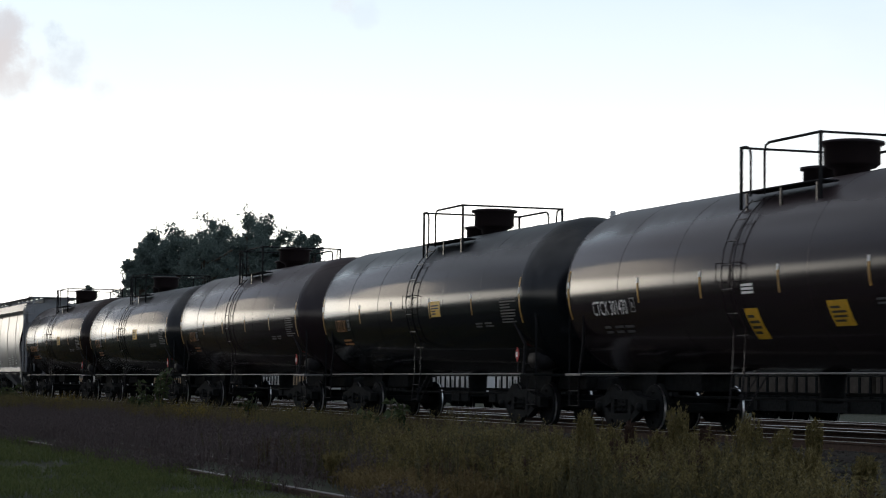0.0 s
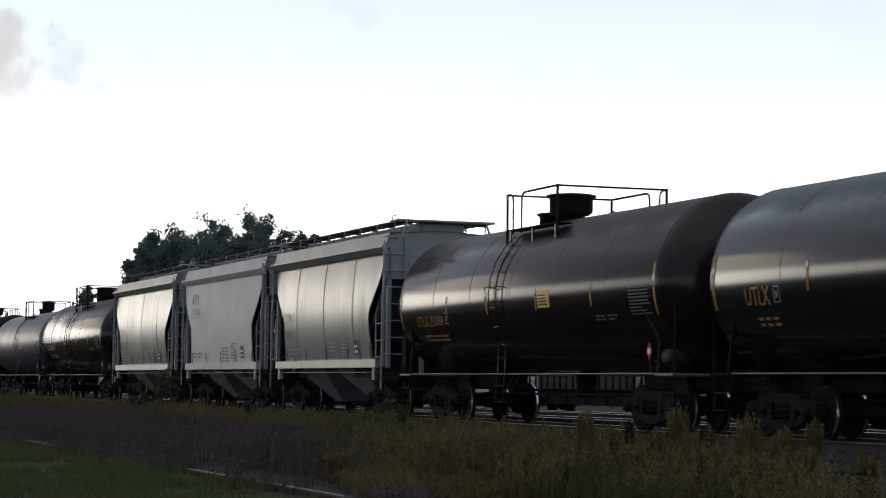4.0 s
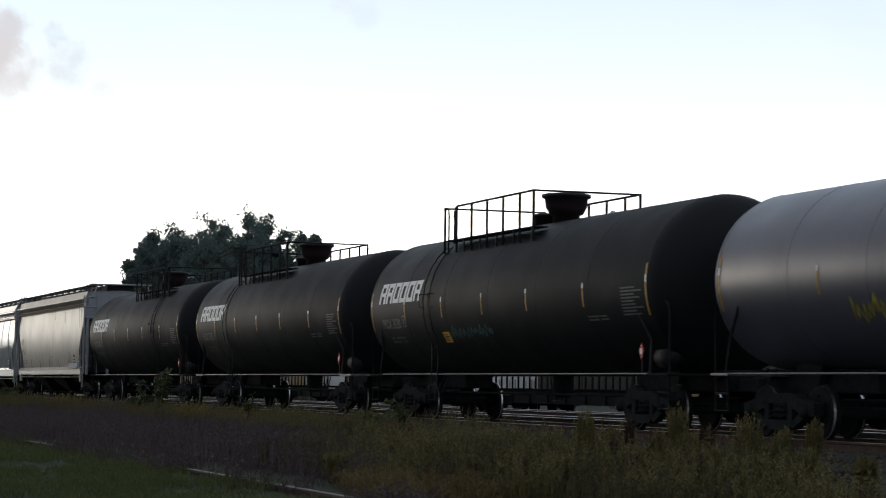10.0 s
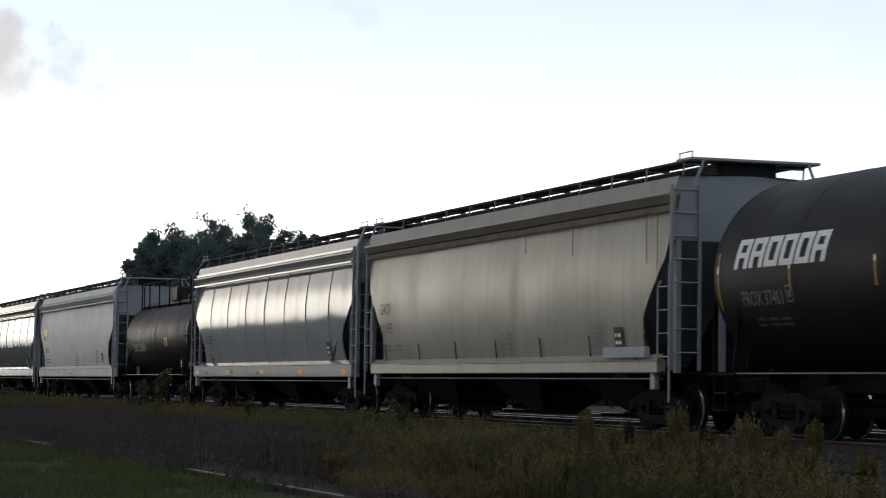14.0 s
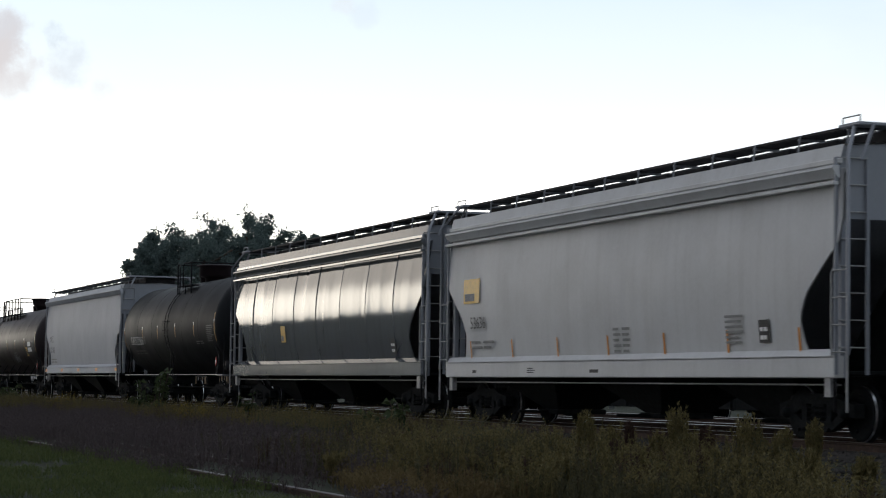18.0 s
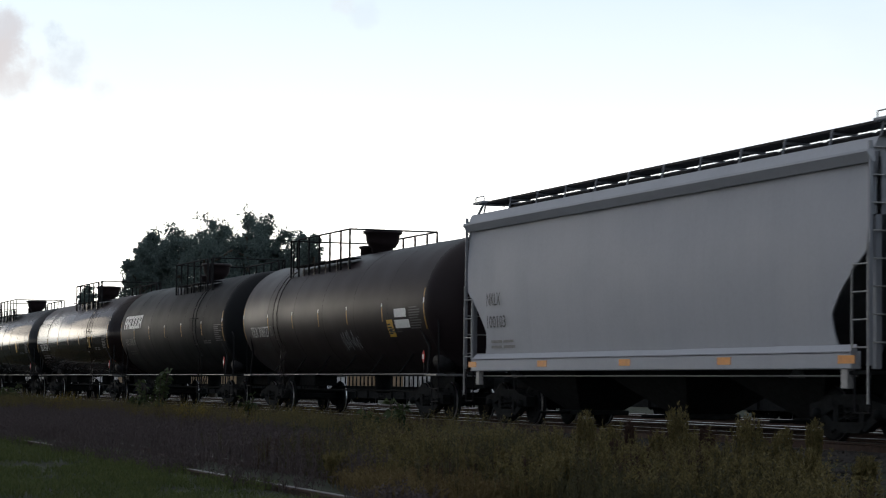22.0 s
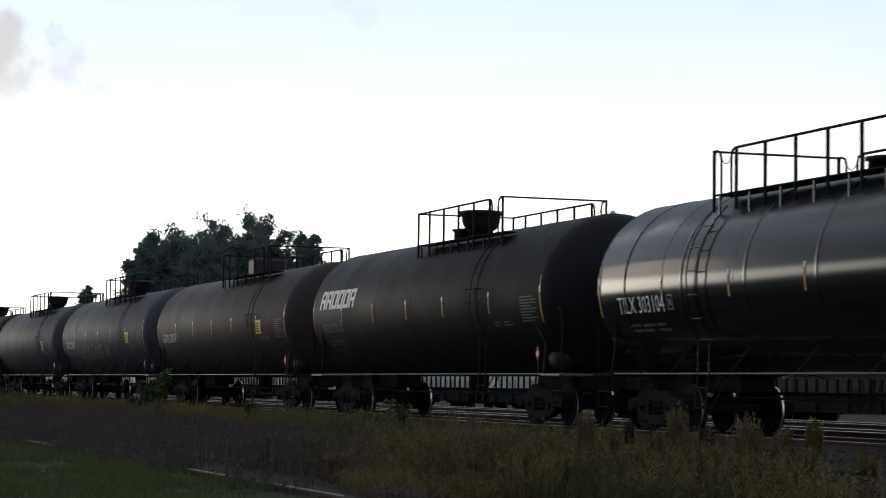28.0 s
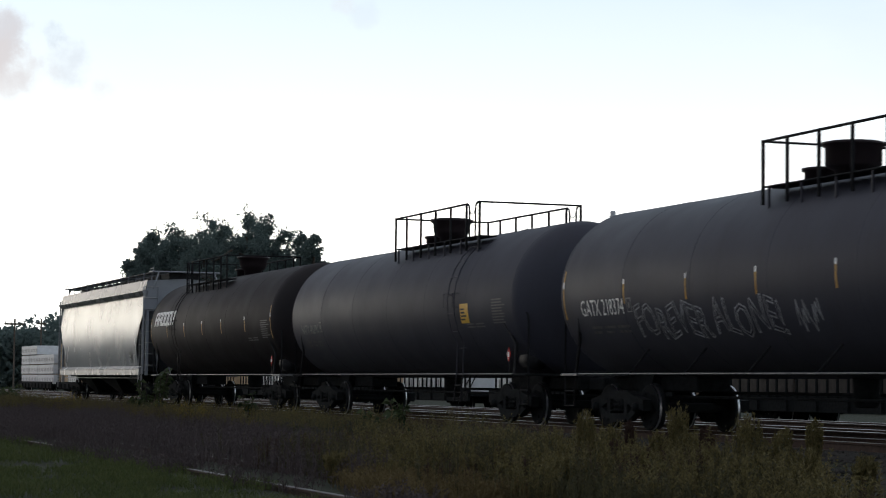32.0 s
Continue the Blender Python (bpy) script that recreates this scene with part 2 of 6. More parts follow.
M = {
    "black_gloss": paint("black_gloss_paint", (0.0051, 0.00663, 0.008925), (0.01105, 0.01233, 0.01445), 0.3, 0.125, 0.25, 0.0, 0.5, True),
    "black": paint("black_paint", (0.0185, 0.0132, 0.0148), (0.028, 0.0218, 0.023), 0.4, 0.4, 0.3, 0.0, 0.13),
    "black_matt": paint("dull_black_paint", (0.00665, 0.00773, 0.00952), (0.0127, 0.0133, 0.0148), 0.45, 0.5, 0.4, 0.0, 0.11),
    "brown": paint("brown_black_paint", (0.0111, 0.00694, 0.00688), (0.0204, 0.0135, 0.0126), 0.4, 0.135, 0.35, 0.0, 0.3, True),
    "brown_matt": paint("dull_brown_black_paint", (0.0162, 0.0138, 0.0152), (0.0305, 0.0257, 0.0262), 0.45, 0.55, 0.4, 0.0, 0.12),
    "tread": plain("worn_tread_steel", (0.75, 0.75, 0.77), 0.35, 1.0, 0.15, 20),
    "grey_tank": paint("mauve_grey_paint", (0.0464, 0.0493, 0.0735), (0.034, 0.0347, 0.0466), 0.4, 0.34, 0.3, 0.0, 0.75),
    "slate": paint("faded_slate_black_paint", (0.0393, 0.0408, 0.0542), (0.0511, 0.0472, 0.056), 0.4, 0.5, 0.3, 0.0, 0.15),
    "plum_matt": paint("dull_plum_black_paint", (0.0319, 0.0248, 0.0271), (0.0443, 0.0369, 0.0371), 0.4, 0.5, 0.35, 0.0, 0.12),
    "spray_yellow": plain("yellow_spray_paint", (0.3, 0.26, 0.02), 0.7, 0.0, 0.4, 5),
    # rust brown, used too for the painted shade under the cream wagon's eave
    "rust": plain("rust_and_shade_stain", (0.17, 0.12, 0.082), 0.9, 0.0, 0.3, 5),
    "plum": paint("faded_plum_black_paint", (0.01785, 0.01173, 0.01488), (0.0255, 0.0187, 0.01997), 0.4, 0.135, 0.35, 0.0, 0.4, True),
    "hop_dark": paint("hopper_dark_gloss_paint", (0.124, 0.132, 0.139), (0.112, 0.112, 0.102), 0.35, 0.075, 0.2, 0.03, 0.7),
    "hop_grey": paint("hopper_grey_paint", (0.259, 0.255, 0.24), (0.181, 0.168, 0.144), 0.5, 0.22, 0.35, 0.05, 0.5),
    "hop_light": paint("hopper_light_grey_paint", (0.493, 0.498, 0.503), (0.349, 0.339, 0.319), 0.4, 0.45, 0.2, 0.15, 0.3),
    "hop_white": paint("hopper_white_paint", (0.345, 0.36, 0.394), (0.276, 0.286, 0.301), 0.25, 0.5, 0.08, 0.08, 0.25),
    "hop_cream": paint("hopper_cream_paint", (0.246, 0.225, 0.182), (0.168, 0.14, 0.103), 0.45, 0.3, 0.45, 0.05, 0.4),
    "hop_gloss": paint("hopper_gloss_grey_paint", (0.341, 0.347, 0.352), (0.238, 0.236, 0.223), 0.35, 0.1, 0.2, 0.04, 0.45),
    "hop_dull": paint("hopper_dull_grey_paint", (0.235, 0.245, 0.255), (0.17, 0.17, 0.165), 0.4, 0.24, 0.25, 0.04, 0.5),
    "hop_end": paint("hopper_end_grey_paint", (0.22, 0.235, 0.265), (0.15, 0.148, 0.145), 0.4, 0.5, 0.2),
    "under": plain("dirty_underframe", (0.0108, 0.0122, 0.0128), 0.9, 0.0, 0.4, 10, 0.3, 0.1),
    "steel": plain("worn_wheel_steel", (0.00856, 0.0095, 0.0101), 0.85, 0.0, 0.3, 20, 0.0, 0.1),
    "rail": plain("polished_rail_steel", (0.34, 0.33, 0.32), 0.33, 1.0, 0.15, 6),
    "rail_dull": plain("dull_siding_rail", (0.1, 0.09, 0.088), 0.6, 0.0, 0.3, 9, 0.0, 0.2),
    "rail_rust": plain("rusty_rail", (0.0495, 0.0275, 0.01925), 0.8, 0.2, 0.4, 12, 0.3),
    "bar": plain("grey_painted_bar", (0.13, 0.13, 0.135), 0.4, 0.2, 0.3, 10),
    "grime_bar": plain("grimy_dark_bar", (0.016, 0.016, 0.018), 0.6, 0.0, 0.4, 10, 0.0, 0.1),
    "rail_black": plain("black_handrail", (0.012, 0.0125, 0.014), 0.8, 0.0, 0.3, 10, 0.0, 0.1),
    "rail_white": plain("pale_ladder_paint", (0.3, 0.3, 0.3), 0.5, 0.0, 0.2, 10),
    "yellow": plain("yellow_reflector", (0.62, 0.36, 0.03), 0.4, 0.0, 0.15, 10),
    "white_mark": plain("white_marking", (0.75, 0.75, 0.73), 0.5, 0.0, 0.12, 14),
    "grey_mark": plain("faded_grey_marking", (0.21, 0.21, 0.205), 0.6, 0.0, 0.3, 14),
    "gold_mark": plain("gold_marking", (0.36, 0.15, 0.035), 0.5, 0.0, 0.25, 14),
    "dark_mark": plain("black_marking", (0.03, 0.03, 0.03), 0.6, 0.0, 0.3, 14),
    "faded_mark": plain("faded_brown_marking", (0.24, 0.2, 0.16), 0.6, 0.0, 0.4, 6),
    "ochre": plain("dusty_yellow_reflector", (0.36, 0.19, 0.02), 0.45, 0.0, 0.4, 9),
    "dim_mark": plain("dusty_grey_print", (0.07, 0.07, 0.07), 0.6, 0.0, 0.4, 11),
    "orange": plain("orange_reflector", (0.6, 0.22, 0.02), 0.4, 0.0, 0.15, 10),
    "red": plain("red_placard", (0.5, 0.03, 0.03), 0.5, 0.0, 0.2, 10),
    "chalk": plain("pale_spray_paint", (0.26, 0.27, 0.29), 0.7, 0.0, 0.4, 5),
    "teal_spray": plain("faded_teal_spray_paint", (0.05, 0.13, 0.12), 0.7, 0.0, 0.5, 5),
    "tie": plain("creosoted_timber", (0.035, 0.0266, 0.021), 0.9, 0.0, 0.5, 9, 0.5),
    "ballast": plain("ballast_stone", (0.02625, 0.0235, 0.02137), 0.9, 0.0, 0.5, 6, 0.6, 0.15),
    "stone": plain("loose_stone", (0.042, 0.0385, 0.03515), 0.85, 0.0, 0.5, 3, 0.4, 0.2),
    "bark": plain("bark", (0.05, 0.04, 0.03), 0.9, 0.0, 0.4, 10, 0.5),
    # leaf green paled and blued: haze of distance mixed into the colour
    "crown": leafy("hazed_tree_leaves", (0.085, 0.118, 0.114), (0.125, 0.165, 0.155), 0.65, 0.45),
    "sapling": leafy("sapling_leaves", (0.0279, 0.0434, 0.0186), (0.062, 0.0806, 0.0341), 0.6, 0.35),
    "weed_dark": leafy("dark_weed_leaves", (0.0391, 0.0395, 0.0206), (0.0911, 0.0797, 0.0383), 0.6, 0.35),
    "rust_weed": leafy("reddish_weed_stems", (0.031, 0.0186, 0.01364), (0.062, 0.0341, 0.0248), 0.7, 0.2),
    "weed": leafy("weed_leaves", (0.0597, 0.0535, 0.0225), (0.12, 0.101, 0.0411), 0.6, 0.35),
    "dry": leafy("dry_weed_stems", (0.0531, 0.0406, 0.0409), (0.0843, 0.0646, 0.0649)),
    "plume": leafy("weed_seed_plumes", (0.108, 0.0899, 0.0387), (0.182, 0.149, 0.062), 0.7, 0.35),
    "weed_green": leafy("grey_green_weed_leaves", (0.033, 0.041, 0.026), (0.066, 0.074, 0.045), 0.6, 0.3),
    "straw": leafy("straw_coloured_grass", (0.0938, 0.0688, 0.0312), (0.169, 0.125, 0.0562), 0.7, 0.3),
    "bloom": leafy("yellow_weed_bloom", (0.186, 0.124, 0.0124), (0.31, 0.2232, 0.031)),
    "grass": leafy("grass_blades", (0.056, 0.0784, 0.0267), (0.106, 0.121, 0.0422), 0.6, 0.35),
    "lumber": plain("sawn_lumber", (0.36, 0.26, 0.16), 0.8, 0.0, 0.3, 4),
    "old_lumber": plain("weathered_lumber", (0.055, 0.046, 0.038), 0.85, 0.0, 0.4, 4),
    "wrap": plain("white_lumber_wrap", (0.58, 0.59, 0.6), 0.5, 0.0, 0.1, 3),
    "pale_housing": plain("pale_dusty_steel", (0.17, 0.16, 0.145), 0.6, 0.0, 0.3, 5),
    "pole": plain("weathered_pole", (0.09, 0.075, 0.06), 0.9, 0.0, 0.3, 6),
    "plant": plain("pale_plant_steel", (0.35, 0.36, 0.38), 0.6, 0.2, 0.2, 4),
}


# ---- mesh building ----
class G:
    """Collects vertices and faces of one mesh."""

    def __init__(self):
        self.v, self.f, self.s = [], [], []

    def add(self, vs, fs, smooth=False):
        o = len(self.v)
        self.v += [tuple(p) for p in vs]
        self.f += [tuple(o + i for i in q) for q in fs]
        self.s += [smooth] * len(fs)
        return self

    def box(self, x0, x1, y0, y1, z0, z1, ch=0.0):
        if ch <= 0:
            vs = [(x, y, z) for x in (x0, x1) for y in (y0, y1) for z in (z0, z1)]
            return self.add(vs, [(0, 1, 3, 2), (4, 6, 7, 5), (0, 4, 5, 1), (2, 3, 7, 6), (0, 2, 6, 4), (1, 5, 7, 3)])
        bm = bmesh.new()
        bmesh.ops.create_cube(bm, size=1)
        for v in bm.verts:
            v.co = Vector(((x0 + x1) / 2 + v.co.x * (x1 - x0), (y0 + y1) / 2 + v.co.y * (y1 - y0), (z0 + z1) / 2 + v.co.z * (z1 - z0)))
        bmesh.ops.bevel(bm, geom=list(bm.edges), offset=ch, segments=1, affect="EDGES")
        return self.bm(bm)

    def bm(self, bm, smooth=False):
        bm.verts.index_update()
        self.add([v.co for v in bm.verts], [[v.index for v in f.verts] for f in bm.faces], smooth)
        bm.free()
        return self

    def tube(self, pts, r, n=6, caps=True):
        """A round bar through points."""
        pts = [Vector(p) for p in pts]
        rings, fs, vs = [], [], []
        up = Vector((0.13, 0.31, 0.94)).normalized()
        for k, p in enumerate(pts):
            d = (pts[min(k + 1, len(pts) - 1)] - pts[max(k - 1, 0)]).normalized()
            a = d.cross(up).normalized()
            b = d.cross(a)
            vs += [p + r * (math.cos(2 * math.pi * i / n) * a + math.sin(2 * math.pi * i / n) * b) for i in range(n)]
        for k in range(len(pts) - 1):
            fs += [(k * n + i, k * n + (i + 1) % n, (k + 1) * n + (i + 1) % n, (k + 1) * n + i) for i in range(n)]
        self.add(vs, fs, True)
        if caps:
            e = (len(pts) - 1) * n
            self.add(vs[:n], [tuple(range(n - 1, -1, -1))])
            self.add(vs[e:], [tuple(range(n))])
        return self

    def lathe(self, prof, n=32, axis="x", at=(0, 0, 0), smooth=True):
        """Turns a profile of (place along the axis, radius) round the axis."""
        vs, fs = [], []
        for a, r in prof:
            for i in range(n):
                t = 2 * math.pi * i / n
                c, s_ = r * math.cos(t), r * math.sin(t)
                vs.append({"x": (at[0] + a, at[1] + c, at[2] + s_), "y": (at[0] + s_, at[1] + a, at[2] + c), "z": (at[0] + c, at[1] + s_, at[2] + a)}[axis])
        for k in range(len(prof) - 1):
            fs += [(k * n + i, k * n + (i + 1) % n, (k + 1) * n + (i + 1) % n, (k + 1) * n + i) for i in range(n)]
        fs.append(tuple(range(n - 1, -1, -1)))
        fs.append(tuple((len(prof) - 1) * n + i for i in range(n)))
        return self.add(vs, fs, smooth)

    def prism(self, poly, y0, y1):
        """A plate with an outline in x and z, between two values of y."""
        n = len(poly)
        vs = [(x, y0, z) for x, z in poly] + [(x, y1, z) for x, z in poly]
        fs = [tuple(range(n)), tuple(range(2 * n - 1, n - 1, -1))] + [(i, n + i, n + (i + 1) % n, (i + 1) % n) for i in range(n)]
        return self.add(vs, fs)

    def mesh(self, name, mat):
        me = bpy.data.meshes.new(name)
        me.from_pydata(self.v, [], self.f)
        me.polygons.foreach_set("use_smooth", self.s)
        me.materials.append(mat)
        me.update()
        return me


def part(name, g, mat, parent, label="", at=None):
    """Links one mesh, from a G or ready made, as a part of a thing."""
    me = g.mesh(name, mat) if isinstance(g, G) else g
    ob = new(name, me)
    ob.parent = parent
    if at is not None:
        ob.matrix_basis = at
    if label:
        tagged(ob, label)
    if name == "fine_print":
        tagged(ob, kind="stuff")
    return ob


def thing(name, m, label, category, group="", kind=""):
    ob = new(name)
    ob.matrix_basis = m
    return tagged(ob, label, category, group, kind)


def solid(name, g, mat, label, category, group="", kind="", m=None):
    ob = new(name, g.mesh(name, mat))
    if m is not None:
        ob.matrix_basis = m
    return tagged(ob, label, category, group, kind)


# ---- running gear, shared by all wagons ----
WHEEL_R = 0.42


def wheelset_mesh():
    g = G()
    for s_ in (-1, 1):
        prof = [(-0.065, 0.17), (-0.07, 0.36), (-0.065, 0.41), (-0.035, 0.413), (-0.005, 0.417), (0.03, 0.42), (0.055, 0.445), (0.075, 0.44), (0.07, 0.36), (0.02, 0.3), (0.02, 0.17)]
        prof = [(s_ * -a, r) for a, r in prof]
        g.lathe(prof if s_ < 0 else prof[::-1], 28, "y", (0, s_ * 0.76, 0))
        for k in range(6):
            t = k * math.pi / 3
            g.tube([(0.27 * math.sin(t), s_ * 0.83, 0.27 * math.cos(t)), (0.27 * math.sin(t), s_ * 0.86, 0.27 * math.cos(t))], 0.03, 5)
    g.lathe([(-1.02, 0.07), (-0.86, 0.09), (0.86, 0.09), (1.02, 0.07)], 12, "y")
    me = g.mesh("wheelset", M["steel"])
    me.materials.append(M["tread"])
    for p in me.polygons:
        r = math.hypot(p.center.x, p.center.z)
        if len(p.vertices) == 4 and 0.40 < r < 0.43 and 0.7 < abs(p.center.y) < 0.7825 and abs(abs(p.center.y) - 0.78) < 0.012:
            p.material_index = 1
    return me


def side_frame_mesh():
    g = G()
    lo = [(-1.15, 0.36), (-1.15, 0.56), (-0.75, 0.62), (-0.45, 0.72), (-0.42, 0.5), (-0.7, 0.4)]
    n = [lo, [(-x, z) for x, z in lo[::-1]], [(-0.45, 0.72), (0.45, 0.72), (0.42, 0.56), (-0.42, 0.56)], [(-0.5, 0.3), (0.5, 0.3), (0.3, 0.14), (-0.3, 0.14)],
         [(-0.47, 0.6), (-0.3, 0.6), (-0.3, 0.2), (-0.42, 0.2)], [(0.47, 0.6), (0.3, 0.6), (0.3, 0.2), (0.42, 0.2)], [(-1.0, 0.42), (-0.75, 0.46), (-0.36, 0.24), (-0.45, 0.16)], [(1.0, 0.42), (0.75, 0.46), (0.36, 0.24), (0.45, 0.16)]]
    for k, p in enumerate(n):
        g.prism(p, -0.09 + 0.002 * k, 0.09 - 0.002 * k)
    return g.mesh("side_frame", M["under"])


def spring_mesh():
    g = G()
    for x in (-0.17, 0.0, 0.17):
        pts = [(x + 0.07 * math.cos(a * 0.9), -0.05 + 0.07 * math.sin(a * 0.9), 0.28 + 0.0125 * a) for a in range(20)]
        g.tube(pts, 0.016, 4)
    return g.mesh("spring", M["under"])


GEAR = {"wheelset": wheelset_mesh(), "side_frame": side_frame_mesh(), "spring": spring_mesh()}
bg_ = G()
bg_.box(-0.2, 0.2, -1.05, 1.05, 0.36, 0.62, 0.02)
GEAR["bolster"] = bg_.mesh("bolster", M["under"])
bg_ = G().lathe([(-0.1, 0.05), (-0.06, 0.09), (0.06, 0.07)], 10, "y")
GEAR["axle_box"] = bg_.mesh("axle_box", M["under"])
bg_ = G()
bg_.box(-0.45, 0.35, -0.1, 0.1, 0.72, 0.95, 0.02)
bg_.box(0.3, 0.46, -0.14, 0.14, 0.68, 0.99, 0.04)
bg_.box(0.42, 0.6, -0.16, -0.06, 0.7, 0.97, 0.03)
GEAR["coupler"] = bg_.mesh("coupler", M["under"])
WHEELSETS = []


def running_gear(car, centres, half, rolls=True):
    for x in (-centres, centres):
        t = new("truck")
        t.parent = car
        t.matrix_basis = pose(x, 0, 0)
        tagged(t, "cast steel two-axle truck, dark with dirt")
        for y in (-0.98, 0.98):
            part("side_frame", GEAR["side_frame"], None, t, at=pose(0, y, 0))
            part("spring", GEAR["spring"], None, t, at=pose(0, y, 0))
        part("bolster", GEAR["bolster"], None, t)
        for dx in (-0.889, 0.889):
            part("axle_box", GEAR["axle_box"], None, t, at=pose(dx, -1.06, WHEEL_R))
            part("axle_box", GEAR["axle_box"], None, t, at=pose(dx, 1.06, WHEEL_R, 0, 0, 180))
        for dx in (-0.889, 0.889):
            w = part("wheelset", GEAR["wheelset"], None, t, "steel wheelset with bright worn rims", pose(dx, 0, WHEEL_R))
            if rolls:
                WHEELSETS.append((w, dx))
    for s_ in (-1, 1):
        part("coupler", GEAR["coupler"], None, car, at=pose(s_ * (half - 0.5), 0, 0, 0, 0, 0 if s_ > 0 else 180))


# ---- lettering ----
def text_mesh(txt, height, width, mat, name="lettering", slant=0.0):
    cu = bpy.data.curves.new(name, "FONT")
    cu.body, cu.size, cu.shear = txt, 1.0, slant
    cu.resolution_u = 2
    ob = bpy.data.objects.new(name, cu)
    scene.collection.objects.link(ob)
    bpy.context.view_layer.update()
    me = bpy.data.meshes.new_from_object(ob)
    bpy.data.objects.remove(ob)
    bpy.data.curves.remove(cu)
    co = np.empty(len(me.vertices) * 3)
    me.vertices.foreach_get("co", co)
    co = co.reshape(-1, 3)
    lo, hi = co.min(0), co.max(0)
    co[:, 0] = (co[:, 0] - lo[0]) / (hi[0] - lo[0]) * width
    co[:, 1] = (co[:, 1] - lo[1]) / (hi[1] - lo[1]) * height
    me.vertices.foreach_set("co", co.ravel())
    me.materials.clear()
    me.materials.append(mat)
    return me


def bars_mesh(rows, width, height, mat, cols=1, seed=1, name="lettering"):
    """Unreadable small print: rows of plain bars."""
    rnd = random.Random(seed)
    g = G()
    step = height / rows
    for r in range(rows):
        for c in range(cols):
            w = width / cols * rnd.uniform(0.55, 0.95)
            x, y = c * width / cols, height - (r + 1) * step
            n = max(1, int(w / 0.25))
            for k in range(n):
                g.add([(x + k * w / n, y, 0), (x + (k + 1) * w / n, y, 0), (x + (k + 1) * w / n, y + step * 0.5, 0), (x + k * w / n, y + step * 0.5, 0)], [(0, 1, 2, 3)])
    return g.mesh(name, mat)


def frame_mesh(w, h, t, mat, name="lettering"):
    """A small outlined box as stencilled on wagons."""
    g = G()
    for x0, x1, y0, y1 in ((0, w, 0, t), (0, w, h - t, h), (0, t, t, h - t), (w - t, w, t, h - t), (w * 0.35, w * 0.65, h * 0.3, h * 0.7)):
        g.add([(x0, y0, 0), (x1, y0, 0), (x1, y1, 0), (x0, y1, 0)], [(0, 1, 2, 3)])
    return g.mesh(name, mat)


def zigzag_mesh(w, h, mat, seed):
    """Unreadable spray scrawl: one thin wandering stroke."""
    rnd = random.Random(seed)
    g = G()
    x, pts = 0.0, []
    while x < w:
        pts.append((x, h * rnd.uniform(0.0, 0.35), 0))
        pts.append((x + rnd.uniform(0.0, 0.14), h * rnd.uniform(0.6, 1.0), 0))
        x += rnd.uniform(0.1, 0.24)
    for p, q in zip(pts[:-1], pts[1:]):
        d = (Vector(q) - Vector(p)).normalized() * 0.014
        n = Vector((-d.y, d.x, 0))
        m = (Vector(p) + Vector(q)) / 2
        g.add([Vector(p) + n, Vector(p) - n, m - n, m + n], [(0, 1, 2, 3)])
        g.add([m + n, m - n, Vector(q) - n, Vector(q) + n], [(0, 1, 2, 3)])
    return g.mesh("graffiti", mat)


def outline_text(txt, h, w, mat):
    """Hollow hand-sprayed letters: the outlines alone, as thin strokes."""
    cu = bpy.data.curves.new("graffiti", "FONT")
    cu.body, cu.size, cu.fill_mode, cu.resolution_u = txt, 1.0, "NONE", 2
    cu.bevel_depth, cu.bevel_resolution = 0.016, 0
    ob = bpy.data.objects.new("graffiti", cu)
    scene.collection.objects.link(ob)
    bpy.context.view_layer.update()
    me = bpy.data.meshes.new_from_object(ob)
    bpy.data.objects.remove(ob)
    bpy.data.curves.remove(cu)
    bm = bmesh.new()
    bm.from_mesh(me)
    bmesh.ops.subdivide_edges(bm, edges=[e for e in bm.edges if e.calc_length() > 0.12], cuts=5)
    bm.to_mesh(me)
    bm.free()
    xs, ys = [v.co.x for v in me.vertices], [v.co.y for v in me.vertices]
    for v in me.vertices:
        fx = (v.co.x - min(xs)) / (max(xs) - min(xs))
        fy = (v.co.y - min(ys)) / (max(ys) - min(ys))
        v.co = (fx * w, h * (0.82 * fy + 0.09 * math.sin(fx * 23) + 0.09), 0)
    me.materials.clear()
    me.materials.append(mat)
    return me


def panel_mesh(w, h, mat, name="panel"):
    g = G()
    n = max(1, int(h / 0.12))
    for k in range(n):
        y0, y1 = h * k / n, h * (k + 1) / n
        g.add([(0, y0, 0), (w, y0, 0), (w, y1, 0), (0, y1, 0)], [(0, 1, 2, 3)])
    return g.mesh(name, mat)


def on_tank(me, x, z, R, zc, lift=0.006):
    """Lays a flat mesh on the near side of a tank, its lower left corner at x and height z."""
    a0 = math.asin(max(-1, min(1, (z - zc) / R)))
    for v in me.vertices:
        a = a0 + v.co.y / R
        r = R + lift
        v.co = (x + v.co.x, -r * math.cos(a), zc + r * math.sin(a))
    me.update()
    return me


